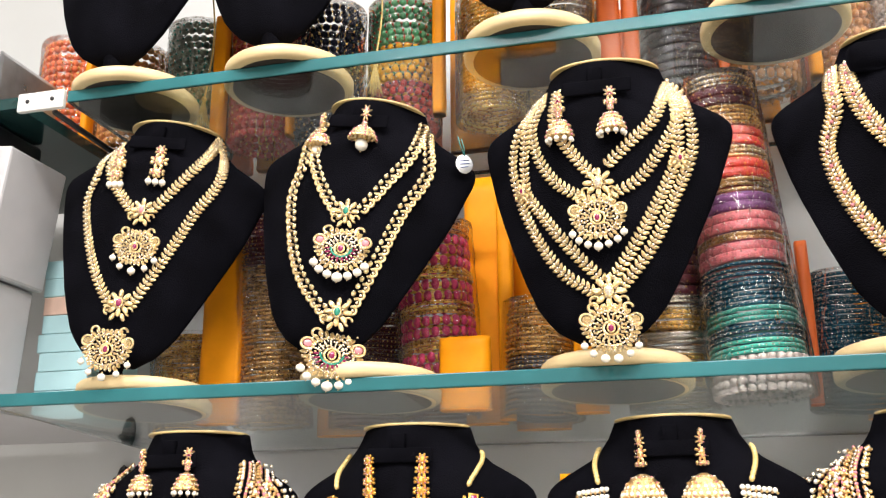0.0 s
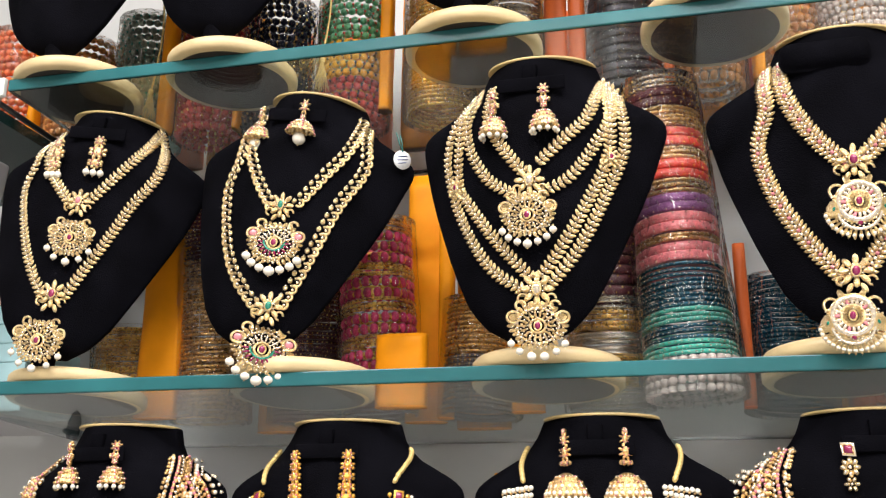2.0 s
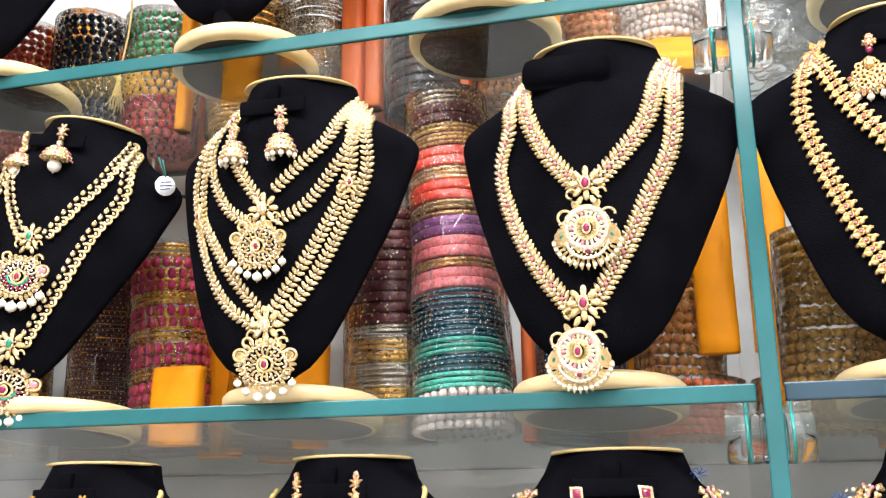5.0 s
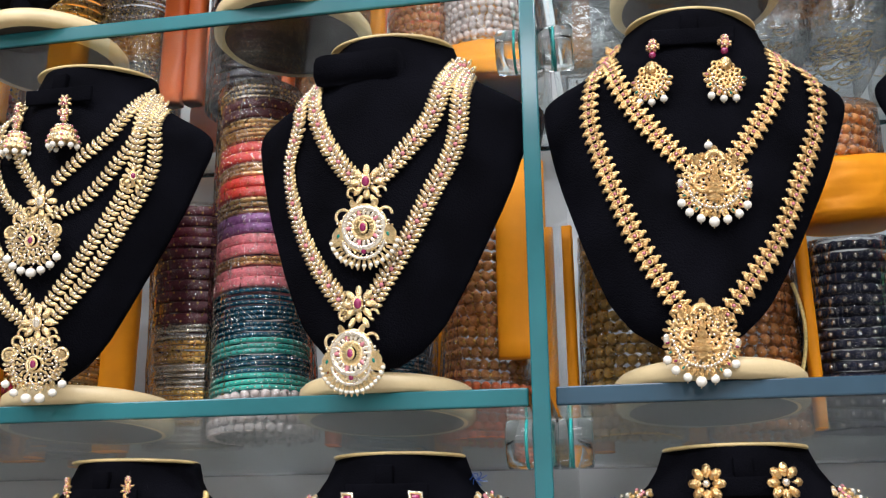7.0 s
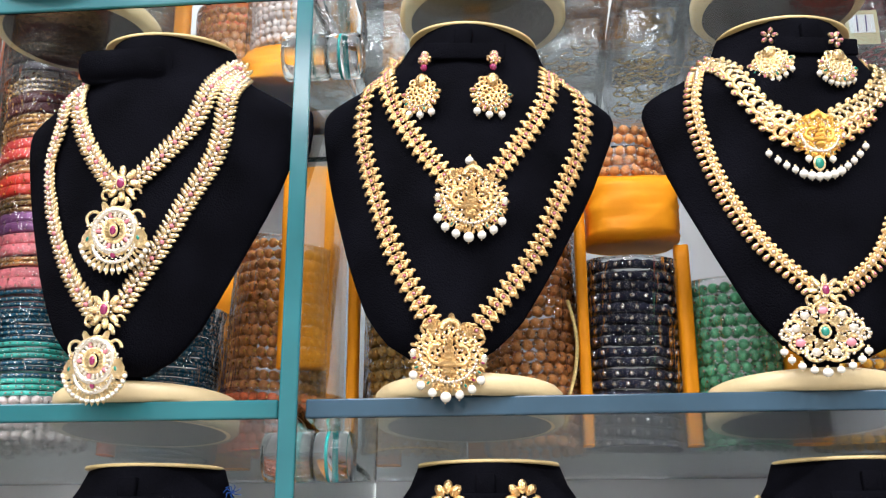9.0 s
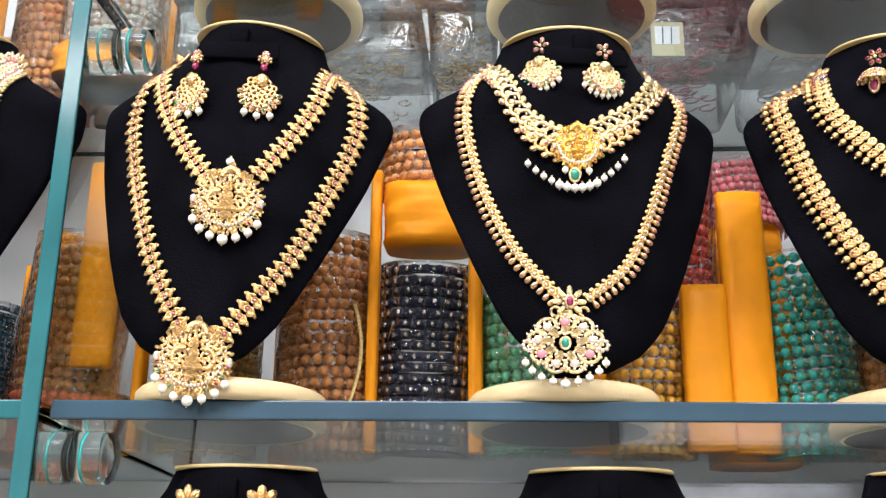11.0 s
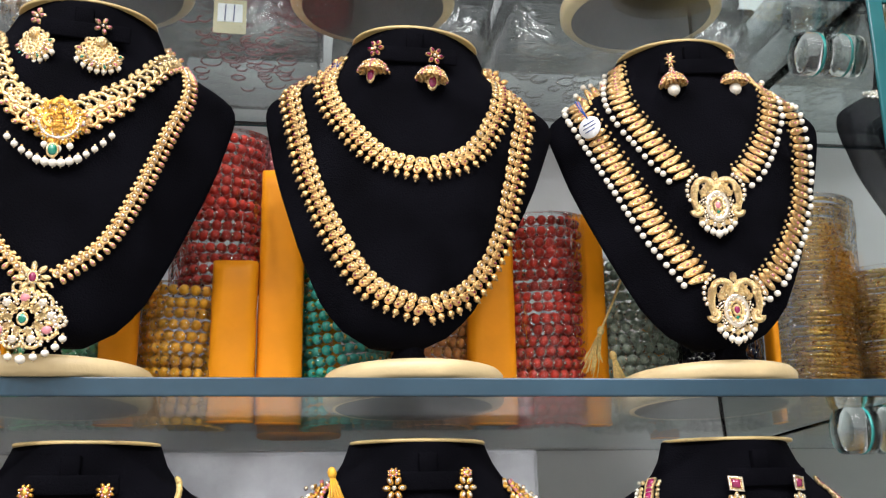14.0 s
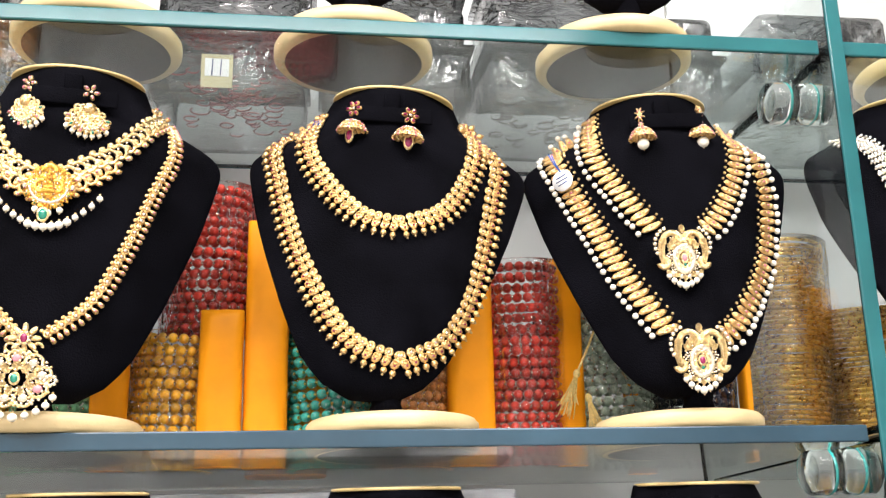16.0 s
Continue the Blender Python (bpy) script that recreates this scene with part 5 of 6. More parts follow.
# eighth bust
n = necklace(7, "two-tier gold spike necklace with pearls and peacock pendants", JA)
side_strands(n, [(-0.0155, 0.1422), (-0.0374, 0.1749), (-0.0532, 0.2086), (-0.0476, 0.25)], [(0.0198, 0.1424), (0.0304, 0.1513), (0.0463, 0.1774), (0.0546, 0.2023), (0.0555, 0.2358)], "spike", JA, 0.0064, size=0.95)
pendant(n, facing(0.0009, 0.1226, 0.008, 0, False), "peacock", 0.041, JM, PINK, 0.0022, 7, 1.7)
side_strands(n, [(-0.0113, 0.0656), (-0.0359, 0.1036), (-0.0546, 0.1447), (-0.0707, 0.1815), (-0.0799, 0.2155), (-0.0564, 0.2349)], [(0.0252, 0.0624), (0.0381, 0.0723), (0.0652, 0.115), (0.0764, 0.1608), (0.0753, 0.1927), (0.0647, 0.2273), (0.05316, 0.2393)], "spike", JA, 0.0064, size=1.0)
pendant(n, facing(0.0063, 0.049, 0.009, 0, False), "peacock", 0.043, JM, RUBY, 0.0022, 7, 1.7)
# ninth bust
n = necklace(8, "broad silver necklace with white stones and red squares", JS)
for k in (0.0, 0.014):
    strand(n, [(0.0, 0.090 + k), (0.020, 0.110 + k), (0.040, 0.150 + k * 0.7), (0.054, 0.195), (0.058 + k * 0.4, 0.224)], "silver", JS, 0.0052, size=0.80)
strand(n, [(0.0, 0.100), (0.020, 0.120), (0.040, 0.156), (0.054, 0.200)], "stone", JM, 0.012, size=0.9, lift=0.004)

# ---- earrings ----


def bell(r, h, mats, inner=False):
    g = Build()
    prof = [(r * 0.16, 0), (r * 0.42, -h * 0.12), (r * 0.72, -h * 0.36), (r * 0.92, -h * 0.68), (r, -h * 0.92), (r * 1.03, -h), (r * 0.93, -h * 0.97), (r * 0.80, -h * 0.6), (r * 0.4, -h * 0.2)]
    g.lathe(prof, 0, 22, axis="y", caps=False)
    for i in range(24):
        a, rr = i * 2.39996, r * 0.9 * math.sqrt((i + 0.5) / 24)
        g.blob(rr * math.cos(a), -h * 0.93, rr * math.sin(a), r * 0.17, mi=0, seg=6, rings=4)
    for k, (rr, hh) in enumerate(((0.50, 0.16), (0.76, 0.40), (0.93, 0.70), (1.03, 0.96))):
        for i in range(20):
            a = 2 * math.pi * i / 20
            g.blob(r * rr * math.cos(a), -h * hh, r * rr * math.sin(a), 0.0009, mi=(1, 0, 1, 0)[k] if i % 4 else 5, seg=5, rings=3)
    return g.mesh("bell", mats)


def flower(r, mats, mi=2, n=6):
    g = Build()
    for i in range(n):
        a = 2 * math.pi * i / n
        g.blob(r * 0.62 * math.cos(a), r * 0.62 * math.sin(a), 0.001, r * 0.26, r * 0.38, 0.0014, turn=a - math.pi / 2, mi=0)
        g.blob(r * 0.64 * math.cos(a), r * 0.64 * math.sin(a), 0.0020, r * 0.17, r * 0.26, 0.0012, turn=a - math.pi / 2, mi=mi, seg=6, rings=4)
    g.blob(0, 0, 0.0018, r * 0.22, mi=1, seg=6, rings=4)
    return g.mesh("stud", mats)


def stack(rows, mats, name="stud"):
    """rows: (y, half width, half height, material)."""
    g = Build()
    for y, w, h, mi in rows:
        g.blob(0, y, 0.0014, w * (0.5 if mi == 0 else 1), h * (0.7 if mi == 0 else 1), 0.0020, mi=mi, seg=10, rings=6)
        if mi:
            continue
        for k in range(8):
            a = 2 * math.pi * (k + 0.5) / 8
            g.blob(w * 0.74 * math.cos(a), y + h * 0.72 * math.sin(a), 0.0012, w * 0.22, h * 0.34, 0.0013, turn=a - math.pi / 2, mi=0, seg=6, rings=4)
            g.blob(w * 0.52 * math.cos(a + 0.39), y + h * 0.52 * math.sin(a + 0.39), 0.0026, 0.0007, mi=1 if k % 2 else 5, seg=5, rings=3)
    return g.mesh(name, mats)


def fanpiece(w, h, mats):
    g = Build()
    for i in range(11):
        a = math.pi + math.pi * i / 10
        g.blob(w * 0.86 * math.cos(a), h * (-0.35 + 0.55 * math.sin(a)), 0.001, 0.0016, 0.0024, 0.0010, turn=a - math.pi / 2)
        g.blob(w * 0.86 * math.cos(a), h * (-0.35 + 0.55 * math.sin(a)), 0.0020, 0.0008, 0.0013, 0.0008, turn=a - math.pi / 2, mi=(5, 1, 4, 1)[i % 4], seg=6, rings=4)
    for i in range(36):
        a = i * 2.39996
        r = math.sqrt((i + 0.5) / 36)
        g.ring(w * 0.72 * r * math.cos(a), h * (-0.35 + 0.5 * r * math.sin(a)), 0.0012, 0.0016, 0.0009, 0, 8, 4)
    for i in range(14):
        a = math.pi * (1 + i / 13)
        g.blob(w * 0.62 * math.cos(a), h * (-0.35 + 0.45 * math.sin(a)), 0.0024, 0.0009, mi=1, seg=5, rings=3)
    g.blob(0, h * 0.05, 0.0022, w * 0.30, h * 0.22, 0.0022)
    return g.mesh("fan", mats)


def earrings(base, pts, kind, mats, size=1.0, label="gold earring with white stones on a velvet card"):
    sub = {}
    for u, z in pts:
        e = thing("earring", base @ facing(u, z, 0.0085, rnd.uniform(-3, 3), False) @ Matrix.Scale(size, 4), label, "earring", "earrings")
        if kind == "jhumka":
            part("stud", sub.setdefault("s", stack([(0, 0.0036, 0.0042, 0), (-0.0005, 0.0016, 0.0022, 2), (-0.006, 0.0048, 0.0026, 0), (-0.0095, 0.0022, 0.0022, 0)], mats)), e, None, "stone-set stud")
            part("bell", sub.setdefault("b", bell(0.0082, 0.0112, mats)), e, Matrix.Translation((0, -0.012, 0.001)), "domed gold bell")
            for i in range(10):
                a = 2 * math.pi * i / 10
                part("pearl", PEARLS[0.0016], e, Matrix.Translation((0.0075 * math.cos(a), -0.0225, 0.001 + 0.0075 * math.sin(a))))
        elif kind == "jhumka_one":
            part("stud", sub.setdefault("s", stack([(0, 0.0030, 0.0055, 0), (0, 0.0014, 0.0026, 2), (-0.0075, 0.0020, 0.0022, 0)], mats)), e, None, "stone-set stud")
            part("bell", sub.setdefault("b", bell(0.0088, 0.0085, mats)), e, Matrix.Translation((0, -0.0095, 0.001)), "domed gold bell")
            part("pearl", PEARLS[0.0042], e, Matrix.Translation((0, -0.0165, 0.002)))
        elif kind == "flower_jhumka":
            part("stud", sub.setdefault("s", flower(0.0058, mats)), e, None, "flower stud with red stones")
            part("bell", sub.setdefault("b", bell(0.0092, 0.0080, mats)), e, Matrix.Translation((0, -0.0080, 0.001)), "domed gold bell")
            part("drop", sub.setdefault("d", gem_me("drop", 0.0024, 0.0042, RUBY)), e, Matrix.Translation((0, -0.0185, 0.004)), "red drop stone")
        elif kind == "chand":
            part("stud", sub.setdefault("s", stack([(0, 0.0048, 0.0034, 0), (0.003, 0.0026, 0.0024, 0), (-0.005, 0.0022, 0.0022, 2)], mats)), e, None, "crown stud")
            part("fan", sub.setdefault("f", fanpiece(0.0125, 0.019, mats)), e, Matrix.Translation((0, -0.0145, 0.001)), "openwork gold fan")
            for i in (-1, 0, 1):
                part("pearl", PEARLS[0.0022], e, Matrix.Translation((i * 0.0072, -0.0295 - 0.001 * (i == 0), 0.001)))
        elif kind == "pearl_fan":
            part("stud", sub.setdefault("s", flower(0.0052, mats, 5, 5)), e, None, "flower stud")
            part("fan", sub.setdefault("f", fanpiece(0.0125, 0.015, mats)), e, Matrix.Translation((0, -0.0110, 0.001)), "openwork gold fan")
            for i in range(-3, 4):
                part("pearl", PEARLS[0.0016], e, Matrix.Translation((i * 0.0036, -0.0235 + 0.00045 * i * i, 0.001)))
        elif kind == "drop3":
            part("stud", sub.setdefault("s", stack([(0.0, 0.0040, 0.0040, 0), (-0.007, 0.0065, 0.0050, 0), (-0.0075, 0.0018, 0.0024, 2), (-0.0145, 0.0058, 0.0036, 0)], mats)), e, None, "openwork gold drop")
            for i in (-1, 0, 1):
                part("pearl", PEARLS[0.0022], e, Matrix.Translation((i * 0.0046, -0.0175, 0.001)))
        elif kind == "column":
            part("drop", sub.setdefault("s", stack([(-0.0062 * k, 0.0042 + 0.0006 * k, 0.0040, 0) for k in range(6)], mats, "drop")), e, None, "stacked yellow gold drop")
            for i in (-1, 0, 1):
                part("pearl", PEARLS[0.0016], e, Matrix.Translation((i * 0.004, -0.036, 0.001)))
        elif kind == "figure":
            part("stud", sub.setdefault("s", stack([(0.006, 0.0020, 0.0022, 0), (0.0, 0.0040, 0.0056, 0), (-0.009, 0.0050, 0.0062, 0), (-0.0165, 0.0062, 0.0022, 0)], mats)), e, None, "plain relief stud")
            part("bell", sub.setdefault("b", bell(0.0155, 0.0165, mats)), e, Matrix.Translation((0, -0.0235, 0.001)), "large pearl-covered bell")
            for k, (rr, hh, cnt) in enumerate(((0.0080, -0.0265, 12), (0.0122, -0.0305, 16), (0.0150, -0.0350, 20), (0.0158, -0.0390, 22))):
                for i in range(cnt):
                    a = 2 * math.pi * i / cnt
                    if math.sin(a) > -0.3:
                        part("pearl", PEARLS[0.0016], e, Matrix.Translation((rr * math.cos(a), hh, 0.001 + rr * math.sin(a))))
        elif kind == "square":
            g = Build()
            g.ring(0, 0, 0.0012, 0.0052, 0.0013, 0, 4, 5, turn=math.pi / 4, sy=1.25)
            g.ring(0, 0, 0.0016, 0.0064, 0.0010, 1, 4, 5, turn=math.pi / 4, sy=1.2)
            g.blob(0, 0, 0.0014, 0.0046, 0.0050, 0.0020, mi=2, seg=4, rings=4, turn=math.pi / 4)
            part("stud", sub.setdefault("s", g.mesh("stud", mats)), e, None, "square red stone stud")
            part("drop", sub.setdefault("d", flower(0.0085, mats, 1, 8)), e, Matrix.Translation((0, -0.0145, 0)), "stone flower drop")
            part("tail", sub.setdefault("t", flower(0.0065, mats, 1, 6)), e, Matrix.Translation((0, -0.028, 0)))
        elif kind == "coin":
            part("stud", sub.setdefault("s", flower(0.0062, mats, 1, 6)), e, None, "stone flower stud")
            part("leaf", sub.setdefault("l", stack([(0.007, 0.0036, 0.0026, 0), (-0.007, 0.0040, 0.0026, 0)], mats, "leaf")), e)
            part("coin", sub.setdefault("c", flower(0.0082, mats, 0, 12)), e, Matrix.Translation((0, -0.0170, 0)), "round gold coin drop")
        elif kind == "sunflower":
            part("stud", sub.setdefault("s", flower(0.0095, mats, 0, 8)), e, None, "gold flower stud")
            part("drop", sub.setdefault("d", fanpiece(0.0105, 0.015, mats)), e, Matrix.Translation((0, -0.0165, 0)))


earrings(MIDB[0][1], [(-0.0287, 0.2176), (0.0108, 0.2212)], "drop3", JM, 1.45)
earrings(MIDB[1][1], [(-0.0342, 0.2343), (0.0102, 0.2379)], "jhumka_one", JM, 1.4)
earrings(MIDB[2][1], [(-0.0273, 0.2228), (0.0136, 0.2241)], "jhumka", JM, 1.35)
earrings(MIDB[4][1], [(-0.0233, 0.2228), (0.0225, 0.2236)], "chand", JA, 1.15)
earrings(MIDB[5][1], [(-0.0272, 0.2395), (0.0121, 0.2344)], "pearl_fan", JM, 1.2)
earrings(MIDB[6][1], [(-0.0258, 0.2352), (0.0138, 0.2301)], "flower_jhumka", JA, 1.15)
earrings(MIDB[7][1], [(-0.0179, 0.2357), (0.0278, 0.2394)], "jhumka_one", JA, 1.1)
LK = ["jhumka", "column", "figure", "square", "sunflower", "column", "coin", "square", "drop3"]
LM = [JA, JY, JA, JM, JA, JY, JY, JM, JS]
for (b, m), k, mm in zip(LOWB, LK, LM):
    top = 0.228 + {"jhumka": 0.010, "figure": 0.010, "sunflower": 0.006}.get(k, 0.0)
    earrings(m, [(-0.022, top), (0.022, top)], k, mm, {"figure": 1.05, "square": 0.85}.get(k, 1.3), "gold earring on a velvet card, lower shelf")

# necklaces on the lower shelf
LC = [(0.0, 0.12), (0.030, 0.135), (0.055, 0.165), (0.066, 0.196), (0.066, 0.214), (0.056, 0.228)]
LD = [(0.0, 0.09), (0.040, 0.110), (0.070, 0.150), (0.083, 0.185), (0.082, 0.203), (0.070, 0.216)]
LN = [("cluster", JA, "heavy antique gold cluster necklace"), ("stone", JY, "yellow gold temple necklace on a cord"), ("pearlmesh", JA, "wide woven pearl necklace on a cord"), ("cluster", JA, "gold necklace with red stones and pearls"),
      ("cluster", JA, "gold cluster necklace tied with cords"), ("pearlmesh", JA, "gold and pearl fringe necklace"), ("cluster", JY, "heavy yellow gold necklace with a tassel"), ("stone", JM, "gold necklace with square red stones"), ("silver", JS, "silver white stone necklace")]
for (b, m), (k, mm, lab) in zip(LOWB, LN):
    n = thing("necklace", m, lab + ", lower shelf", "necklace", "necklaces")
    if k in ("stone", "pearlmesh") and mm is not JM:
        strand(n, [(0.052, 0.210), (0.056, 0.222), (0.054, 0.232)], "cord", [THREAD_Y] * 6, 0.0045)
        strand(n, [(0.0, 0.10), (0.030, 0.115), (0.052, 0.150), (0.056, 0.208)], k, mm, 0.0050 if k == "pearlmesh" else 0.008, size=1.15)
    else:
        strand(n, LC, k, mm, 0.0046, size=1.0)
        strand(n, LD, k, mm, 0.0048, size=1.1)

# ---- loose things ----


def price_tag(base, u, z, thread, label):
    t = thing("price_tag", base @ facing(u, z, 0.012, 8, False), label, "price tag", "price tags")
    g = Build()
    g.lathe([(0.0085, 0), (0.0085, 0.0006)], 0, 28)
    part("disc", g.mesh("disc", TAG), t, None, "round white paper disc")
    g = Build()
    g.tube([(0, 0.007, 0.001), (-0.002, 0.014, 0.003), (-0.004, 0.022, 0.002)], 0.0005)
    g.tube([(0, 0.007, 0.001), (-0.004, 0.015, 0.001), (-0.007, 0.024, 0.001)], 0.0005)
    part("thread", g.mesh("thread", thread), t)
    g = Build()
    for k, w in ((0.003, 0.0045), (0.0, 0.0052), (-0.003, 0.0040)):
        g.tube([(-w, k - 0.0006, 0.0009), (w, k + 0.0012, 0.0009)], 0.0004, 0, 4)
    part("writing", g.mesh("writing", INK), t, None, "unreadable blue handwriting")


price_tag(MIDB[1][1], 0.0962, 0.2051, THREAD_G, "round white price tag on a teal thread")
price_tag(MIDB[7][1], -0.0777, 0.1882, THREAD_B, "round white price tag on a blue thread")

# blue thread ends on two lower necklaces and the seventh bust
for base, u, z, m in ((LOWB[3][1], 0.056, 0.236, THREAD_B), (LOWB[4][1], -0.080, 0.222, THREAD_B), (MIDB[6][1], -0.054, 0.226, THREAD_B)):
    g = Build()
    for k in range(7):
        a = k * 0.9
        g.tube([(0, 0, 0), (0.006 * math.cos(a), 0.005 * math.sin(a) + 0.002, 0.003), (0.011 * math.cos(a + 0.5), 0.008 * math.sin(a + 0.6), 0.002)], 0.0005)
    solid("thread_knot", g.mesh("thread_knot", m), base @ facing(u, z, 0.003) @ Matrix.Scale(0.6, 4), "knot of bright blue tying thread on a necklace", "thread", "thread knots")


def tassel(m, label, h=0.035, mt=THREAD_Y, cord=0.12):
    t = thing("tassel", m, label, "tassel", "tassels")
    g = Build()
    g.blob(0, 0, 0, 0.003, 0.003, 0.004)
    part("knot", g.mesh("knot", mt), t)
    g = Build()
    for k in range(26):
        a, r = k * 2.4, 0.006 * math.sqrt((k + 1) / 26)
        g.tube([(0.2 * r * math.cos(a), 0.2 * r * math.sin(a), -0.002), (0.8 * r * math.cos(a), 0.8 * r * math.sin(a), -h * 0.5), (1.5 * r * math.cos(a + 0.3), 1.5 * r * math.sin(a + 0.3), -h * (0.85 + 0.2 * math.sin(k)))], 0.00045, 0, 4)
    part("fringe", g.mesh("fringe", mt), t)
    if cord:
        g = Build()
        g.tube([(0.006 * math.sin(3.1 * v), 0.004 * v, cord * v) for v in [i / 12 for i in range(13)]], 0.0010)
        part("cord", g.mesh("cord", mt), t)


tassel(pose(1.022, YR - 0.045, MID + 0.052, 0, 18, 0), "golden thread tassel hanging by the bangle rolls")
tassel(pose(1.030, YR - 0.048, MID + 0.032, 0, -14, 0), "golden thread tassel lying by the bangle rolls", cord=0)
tassel(pose(-0.275, YR - 0.05, UP + 0.055), "golden thread tassel hanging in front of bangles")
tassel(pose(-0.470, YR - 0.05, UP + 0.040), "golden thread tassel hanging in front of bangles")
tassel(LOWB[6][1] @ pose(-0.060, -0.035, 0.238, 0, -10, 0), "yellow silk tassel on a lower necklace", 0.03, mat("yellow_silk", (0.80, 0.42, 0.03), 0.5, 0, 0.2, 300), 0)
g = Build()
g.tube([(0.476 + 0.012 * math.sin(v * 2.6), YR - 0.05 - 0.002 * v, MID + 0.002 + 0.085 * v) for v in [i / 16 for i in range(17)]], 0.0014)
solid("gold_cord", g.mesh("gold_cord", THREAD_Y), Matrix(), "twisted golden cord draped over tan bangles", "cord")

# clear clamshell boxes on the upper shelf


def clam_box(x, y, z, w, d, h, inside, label, yaw=0.0):
    t = thing("plastic_box", pose(x, y, z, 0, 0, yaw), label, "plastic box", "plastic boxes")
    bm = bmesh.new()
    box(bm, -w / 2, w / 2, -d / 2, d / 2, 0.001, h * 0.55, 0, 0.008)
    part("tray", finish("tray", bm, CLAM), t).visible_shadow = False
    bm = bmesh.new()
    box(bm, -w / 2 - 0.003, w / 2 + 0.003, -d / 2 - 0.003, d / 2 + 0.003, h * 0.55 + 0.001, h * 0.62, 0, 0.002)
    box(bm, -w / 2 + 0.004, w / 2 - 0.004, -d / 2 + 0.004, d / 2 - 0.004, h * 0.63, h, 0, 0.008)
    part("lid", finish("lid", bm, CLAM), t).visible_shadow = False
    g = Build()
    for k in range(60):
        g.ring(rnd.uniform(-w * 0.36, w * 0.36), rnd.uniform(-d * 0.36, d * 0.36), rnd.uniform(h * 0.06, h * 0.42), rnd.uniform(0.004, 0.009), 0.0009, 0, 10, 4, arc=(0, rnd.uniform(3, 6)))
    part("contents", g.mesh("contents", inside), t, None, "loose chains and trinkets inside")
    return t


for x, w, z, h, mm in ((0.352, 0.07, UP, 0.12, B_SILV), (0.465, 0.12, UP, 0.085, B_DKGOLD), (0.560, 0.055, UP, 0.10, B_GOLD), (0.625, 0.06, UP, 0.10, B_DKGOLD), (0.735, 0.13, UP, 0.10, B_ROSE), (0.880, 0.13, UP, 0.09, B_SILV), (1.025, 0.13, UP, 0.10, B_SILV), (1.145, 0.07, UP, 0.09, B_SILV),
                       # the two at 1.29 and 1.44 are added to darken the bright panel there
                       (1.29, 0.13, UP, 0.10, B_SILV), (1.44, 0.13, UP, 0.10, B_DKGOLD), (0.470, 0.13, UP + 0.088, 0.09, B_DKGOLD), (0.740, 0.13, UP + 0.103, 0.09, B_SILV), (0.885, 0.12, UP + 0.093, 0.09, B_SILV), (1.03, 0.12, UP + 0.103, 0.09, B_SILV)):
    clam_box(x, 0.205, z, w, 0.15, h, mm, "clear plastic clamshell box with loose trinkets", rnd.uniform(-2, 2))
# paper label on one box
t = thing("paper_label", pose(0.726, 0.1235, UP + 0.004, 90, 0, 2), "cream paper label with handwritten lines", "label")
bm = bmesh.new()
box(bm, -0.013, 0.013, 0, 0.030, 0, 0.0005, 0)
box(bm, -0.010, 0.010, 0.010, 0.026, 0.0005, 0.0009, 1)
part("card", finish("card", bm, [mat("cream_label", (0.55, 0.50, 0.30), 0.5), TAG], False), t)
g = Build()
for k in (-0.004, 0.003):
    g.tube([(k, 0.011, 0.0011), (k + 0.0005, 0.025, 0.0011)], 0.0006, 0, 4)
part("writing", g.mesh("writing", INK), t)

# flat boxes on the lower shelf behind the busts
for x, w, h, mm, lab in ((0.83, 0.30, 0.26, PALEBOX, "clear-lidded white plastic box standing behind lower busts"), (0.66, 0.20, 0.225, PURPLE, "lilac card box standing behind lower busts"), (-0.52, 0.14, 0.20, PURPLE, "violet card box standing behind lower busts")):
    solid("card_box", box_mesh("card_box", (w, 0.06, h), mm, 0.004), pose(x, 0.20, LOW), lab, "box", "card boxes")
paper(-0.105, -0.075, 0.16, LOW, 1.44)
bangle_roll(0.105, 0.17, LOW, [("band", B_YEL, B_SILV, 22), ("fine", B_SILV, B_GOLD, 4)], "yellow and silver bangle roll" + WL)

# the end of the first bay: bracket, boxes and clutter
t = thing("shelf_bracket", pose(-0.5565, -0.002, UP - 0.0135), "white metal shelf bracket with two screw holes", "bracket")
bm = bmesh.new()
box(bm, -0.052, 0.0, -0.002, 0.004, -0.005, 0.0145, 0, 0.0012)
part("plate", finish("plate", bm, BRACKET, False), t)
for dx in (-0.040, -0.012):
    g = Build()
    g.lathe([(0.0022, -0.0001), (0.0022, 0.0006)], 0, 12, axis="y", origin=(0, 0, 0))
    part("screw", g.mesh("screw", BLACK), t, pose(dx, -0.0027, 0.005))
g = Build()
g.tube([(-0.575, 0.01, UP - 0.016), (-0.585, 0.29, UP - 0.016)], 0.003, 0, 6)
solid("shelf_rail", g.mesh("shelf_rail", BLACK), Matrix(), "thin black rail under the end of a shelf", "rail")
g = Build()
g.tube([(-0.6035, 0.0, MID - 0.008), (-0.6035, 0.30, MID - 0.008)], 0.004, 0, 4)
solid("shelf_rail", g.mesh("shelf_rail", EDGE), Matrix(), "dark green glass strip beside a shelf end", "rail")
slab("shelf_side", -1.30, -0.6095, 0.0, 0.30, MID - 0.014, MID, WHITEBOX, "white laminate side shelf with a dark edge", "shelf")
slab("shelf_side_edge", -1.30, -0.6095, -0.004, -0.0005, MID - 0.014, MID, BLACK, "dark edge strip of the side shelf", "shelf")
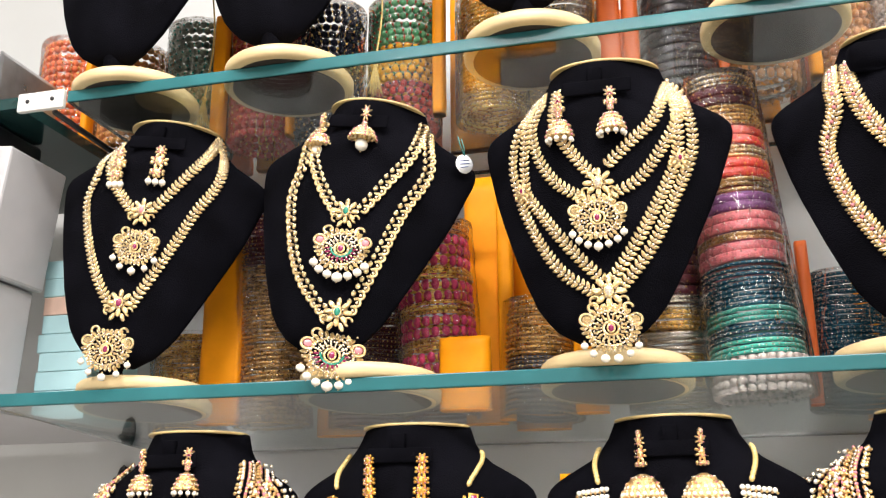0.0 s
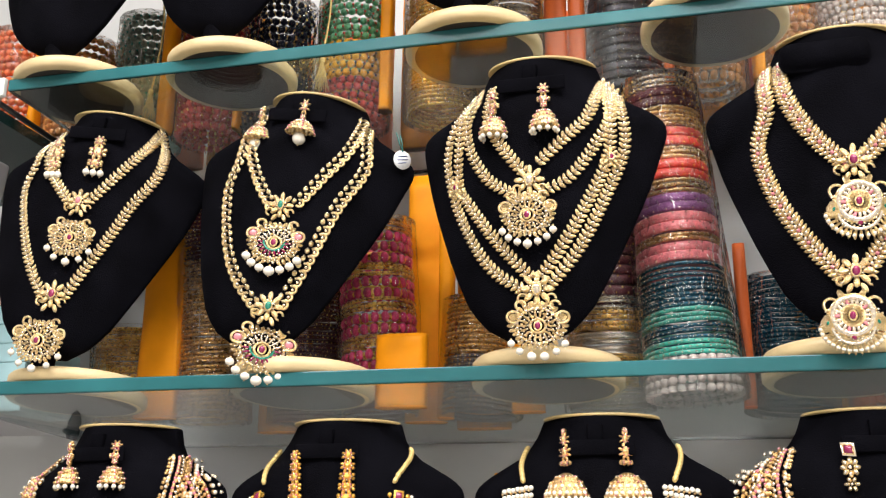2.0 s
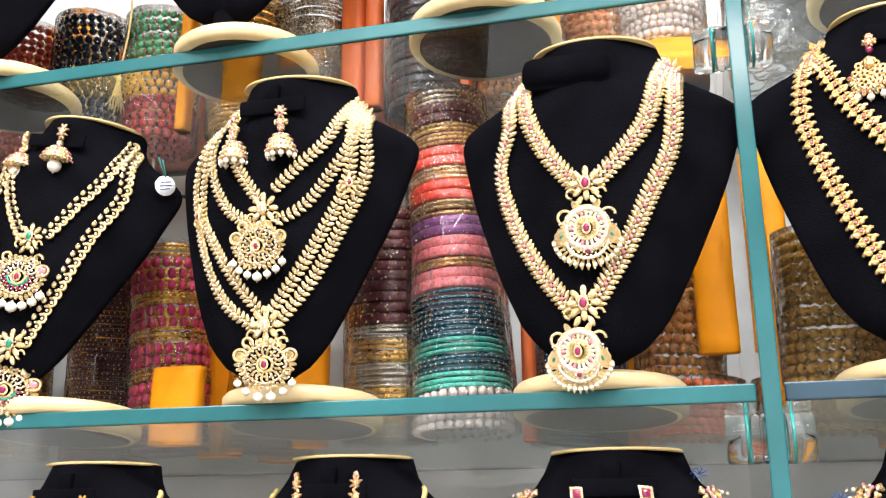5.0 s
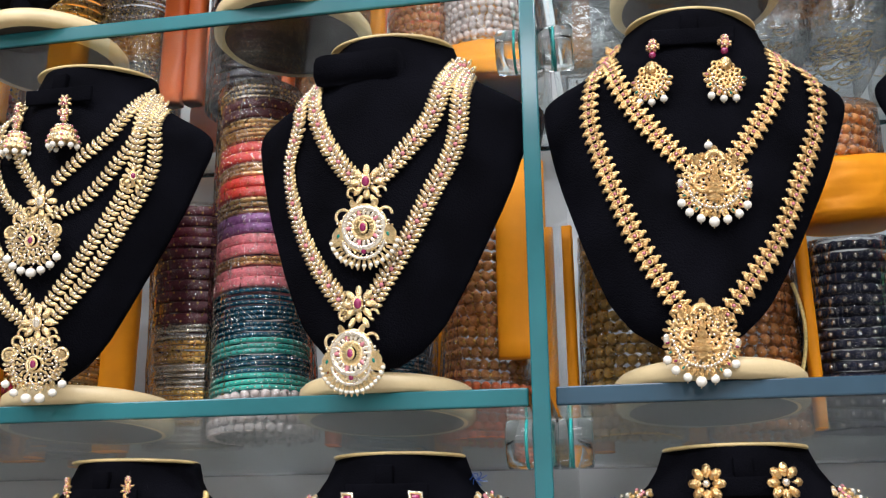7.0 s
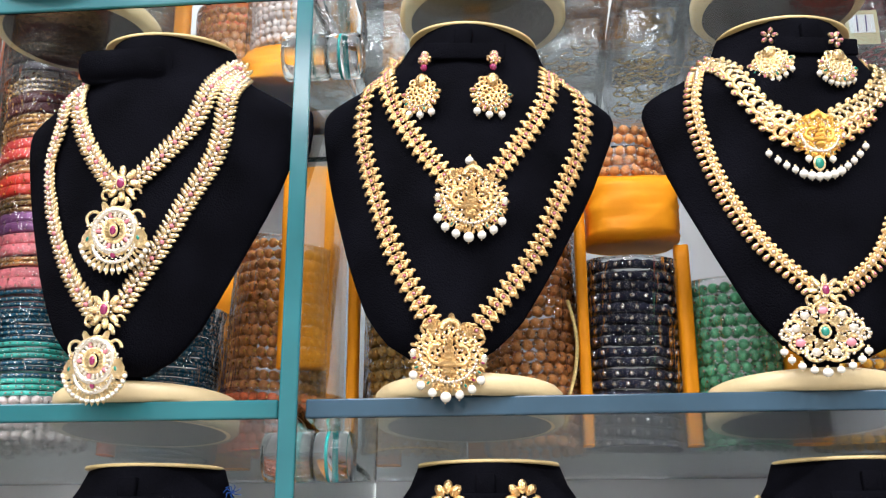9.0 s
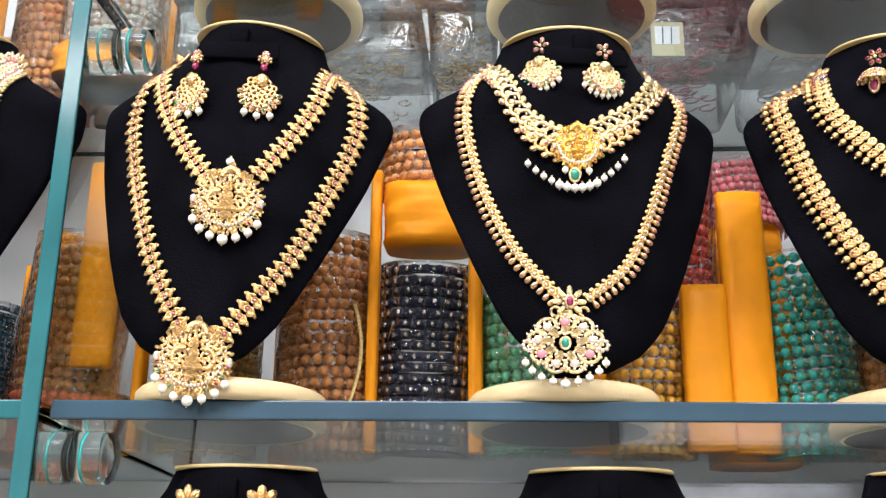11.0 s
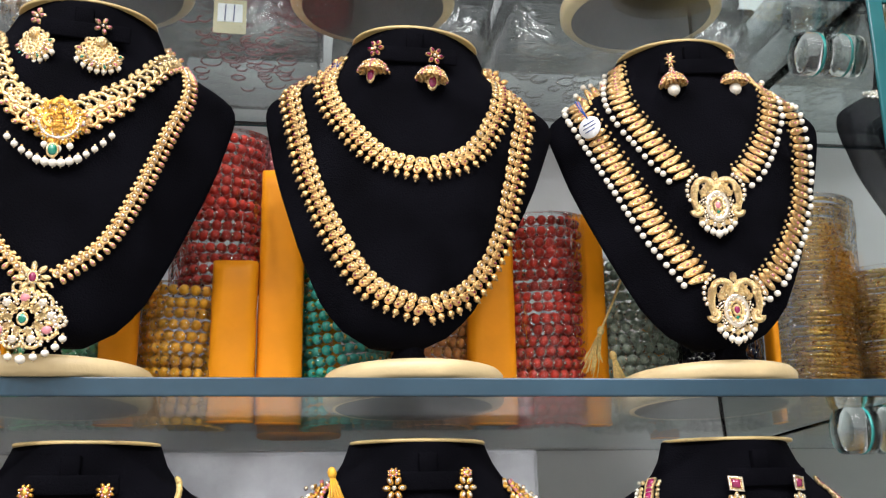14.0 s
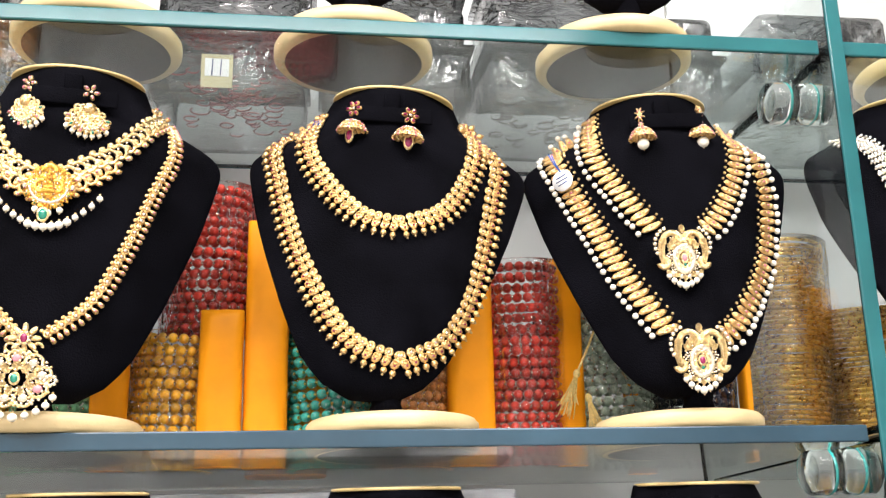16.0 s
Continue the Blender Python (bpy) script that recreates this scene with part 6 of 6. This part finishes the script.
slab("shelf_side_upper", -1.30, -0.6095, 0.0, 0.30, UP - 0.012, UP, mat("dark_green_glass", (0.01, 0.04, 0.04), 0.15, coat=0.5), "dark green glass side shelf", "shelf")
for x, y, w, d, h, mm, lab, lean in ((-0.668, 0.045, 0.050, 0.09, 0.120, WHITEBOX, "white card box standing on the side shelf", 3), (-0.722, 0.060, 0.045, 0.08, 0.250, WHITEBOX, "tall white card box standing on the side shelf", 2), (-0.775, 0.03, 0.04, 0.08, 0.2, WHITEBOX, "tall white card box on the side shelf", 0)):
    solid("card_box", box_mesh("card_box", (w, d, h), mm, 0.003), pose(x, y, MID, 0, lean, 0), lab, "box", "card boxes")
for k in range(8):
    solid("gift_box", box_mesh("gift_box", (0.062, 0.09, 0.0195), BLUEBOX if k != 5 else mat("peach_card", (0.72, 0.50, 0.40), 0.5), 0.001), pose(-0.612 + rnd.uniform(-0.002, 0.002), 0.16, MID + 0.0002 + 0.0200 * k), "flat pale blue gift box in a stack", "box", "stacked gift boxes")
solid("card_box", box_mesh("card_box", (0.052, 0.09, 0.130), WHITEBOX, 0.003), pose(-0.655, 0.050, MID + 0.1215, 0, 6, 0), "white card box leaning on top of another", "box", "card boxes")
solid("black_case", box_mesh("black_case", (0.09, 0.10, 0.032), BLACK, 0.004), pose(-0.695, 0.045, UP - 0.046), "black plastic case under the upper side shelf", "case")
solid("black_case", box_mesh("black_case", (0.05, 0.08, 0.07), BLACK, 0.004), pose(-0.600, 0.19, MID + 0.1605), "small black case on stacked gift boxes", "case")
solid("tin", box_mesh("tin", (0.12, 0.10, 0.06), mat("dull_silver_tin", (0.5, 0.5, 0.52), 0.3, 0.9, 0.2, 40), 0.006), pose(-0.70, 0.05, UP), "dull silver tin on the side shelf", "tin")
g = Build()
g.blob(0, 0, 0, 0.010, 0.006, 0.022)
g.blob(0, -0.004, 0.004, 0.013, 0.004, 0.005)
solid("wall_hook", g.mesh("wall_hook", BLACK), pose(-0.66, 0.322, 1.45), "black plastic hook on the panel", "hook")
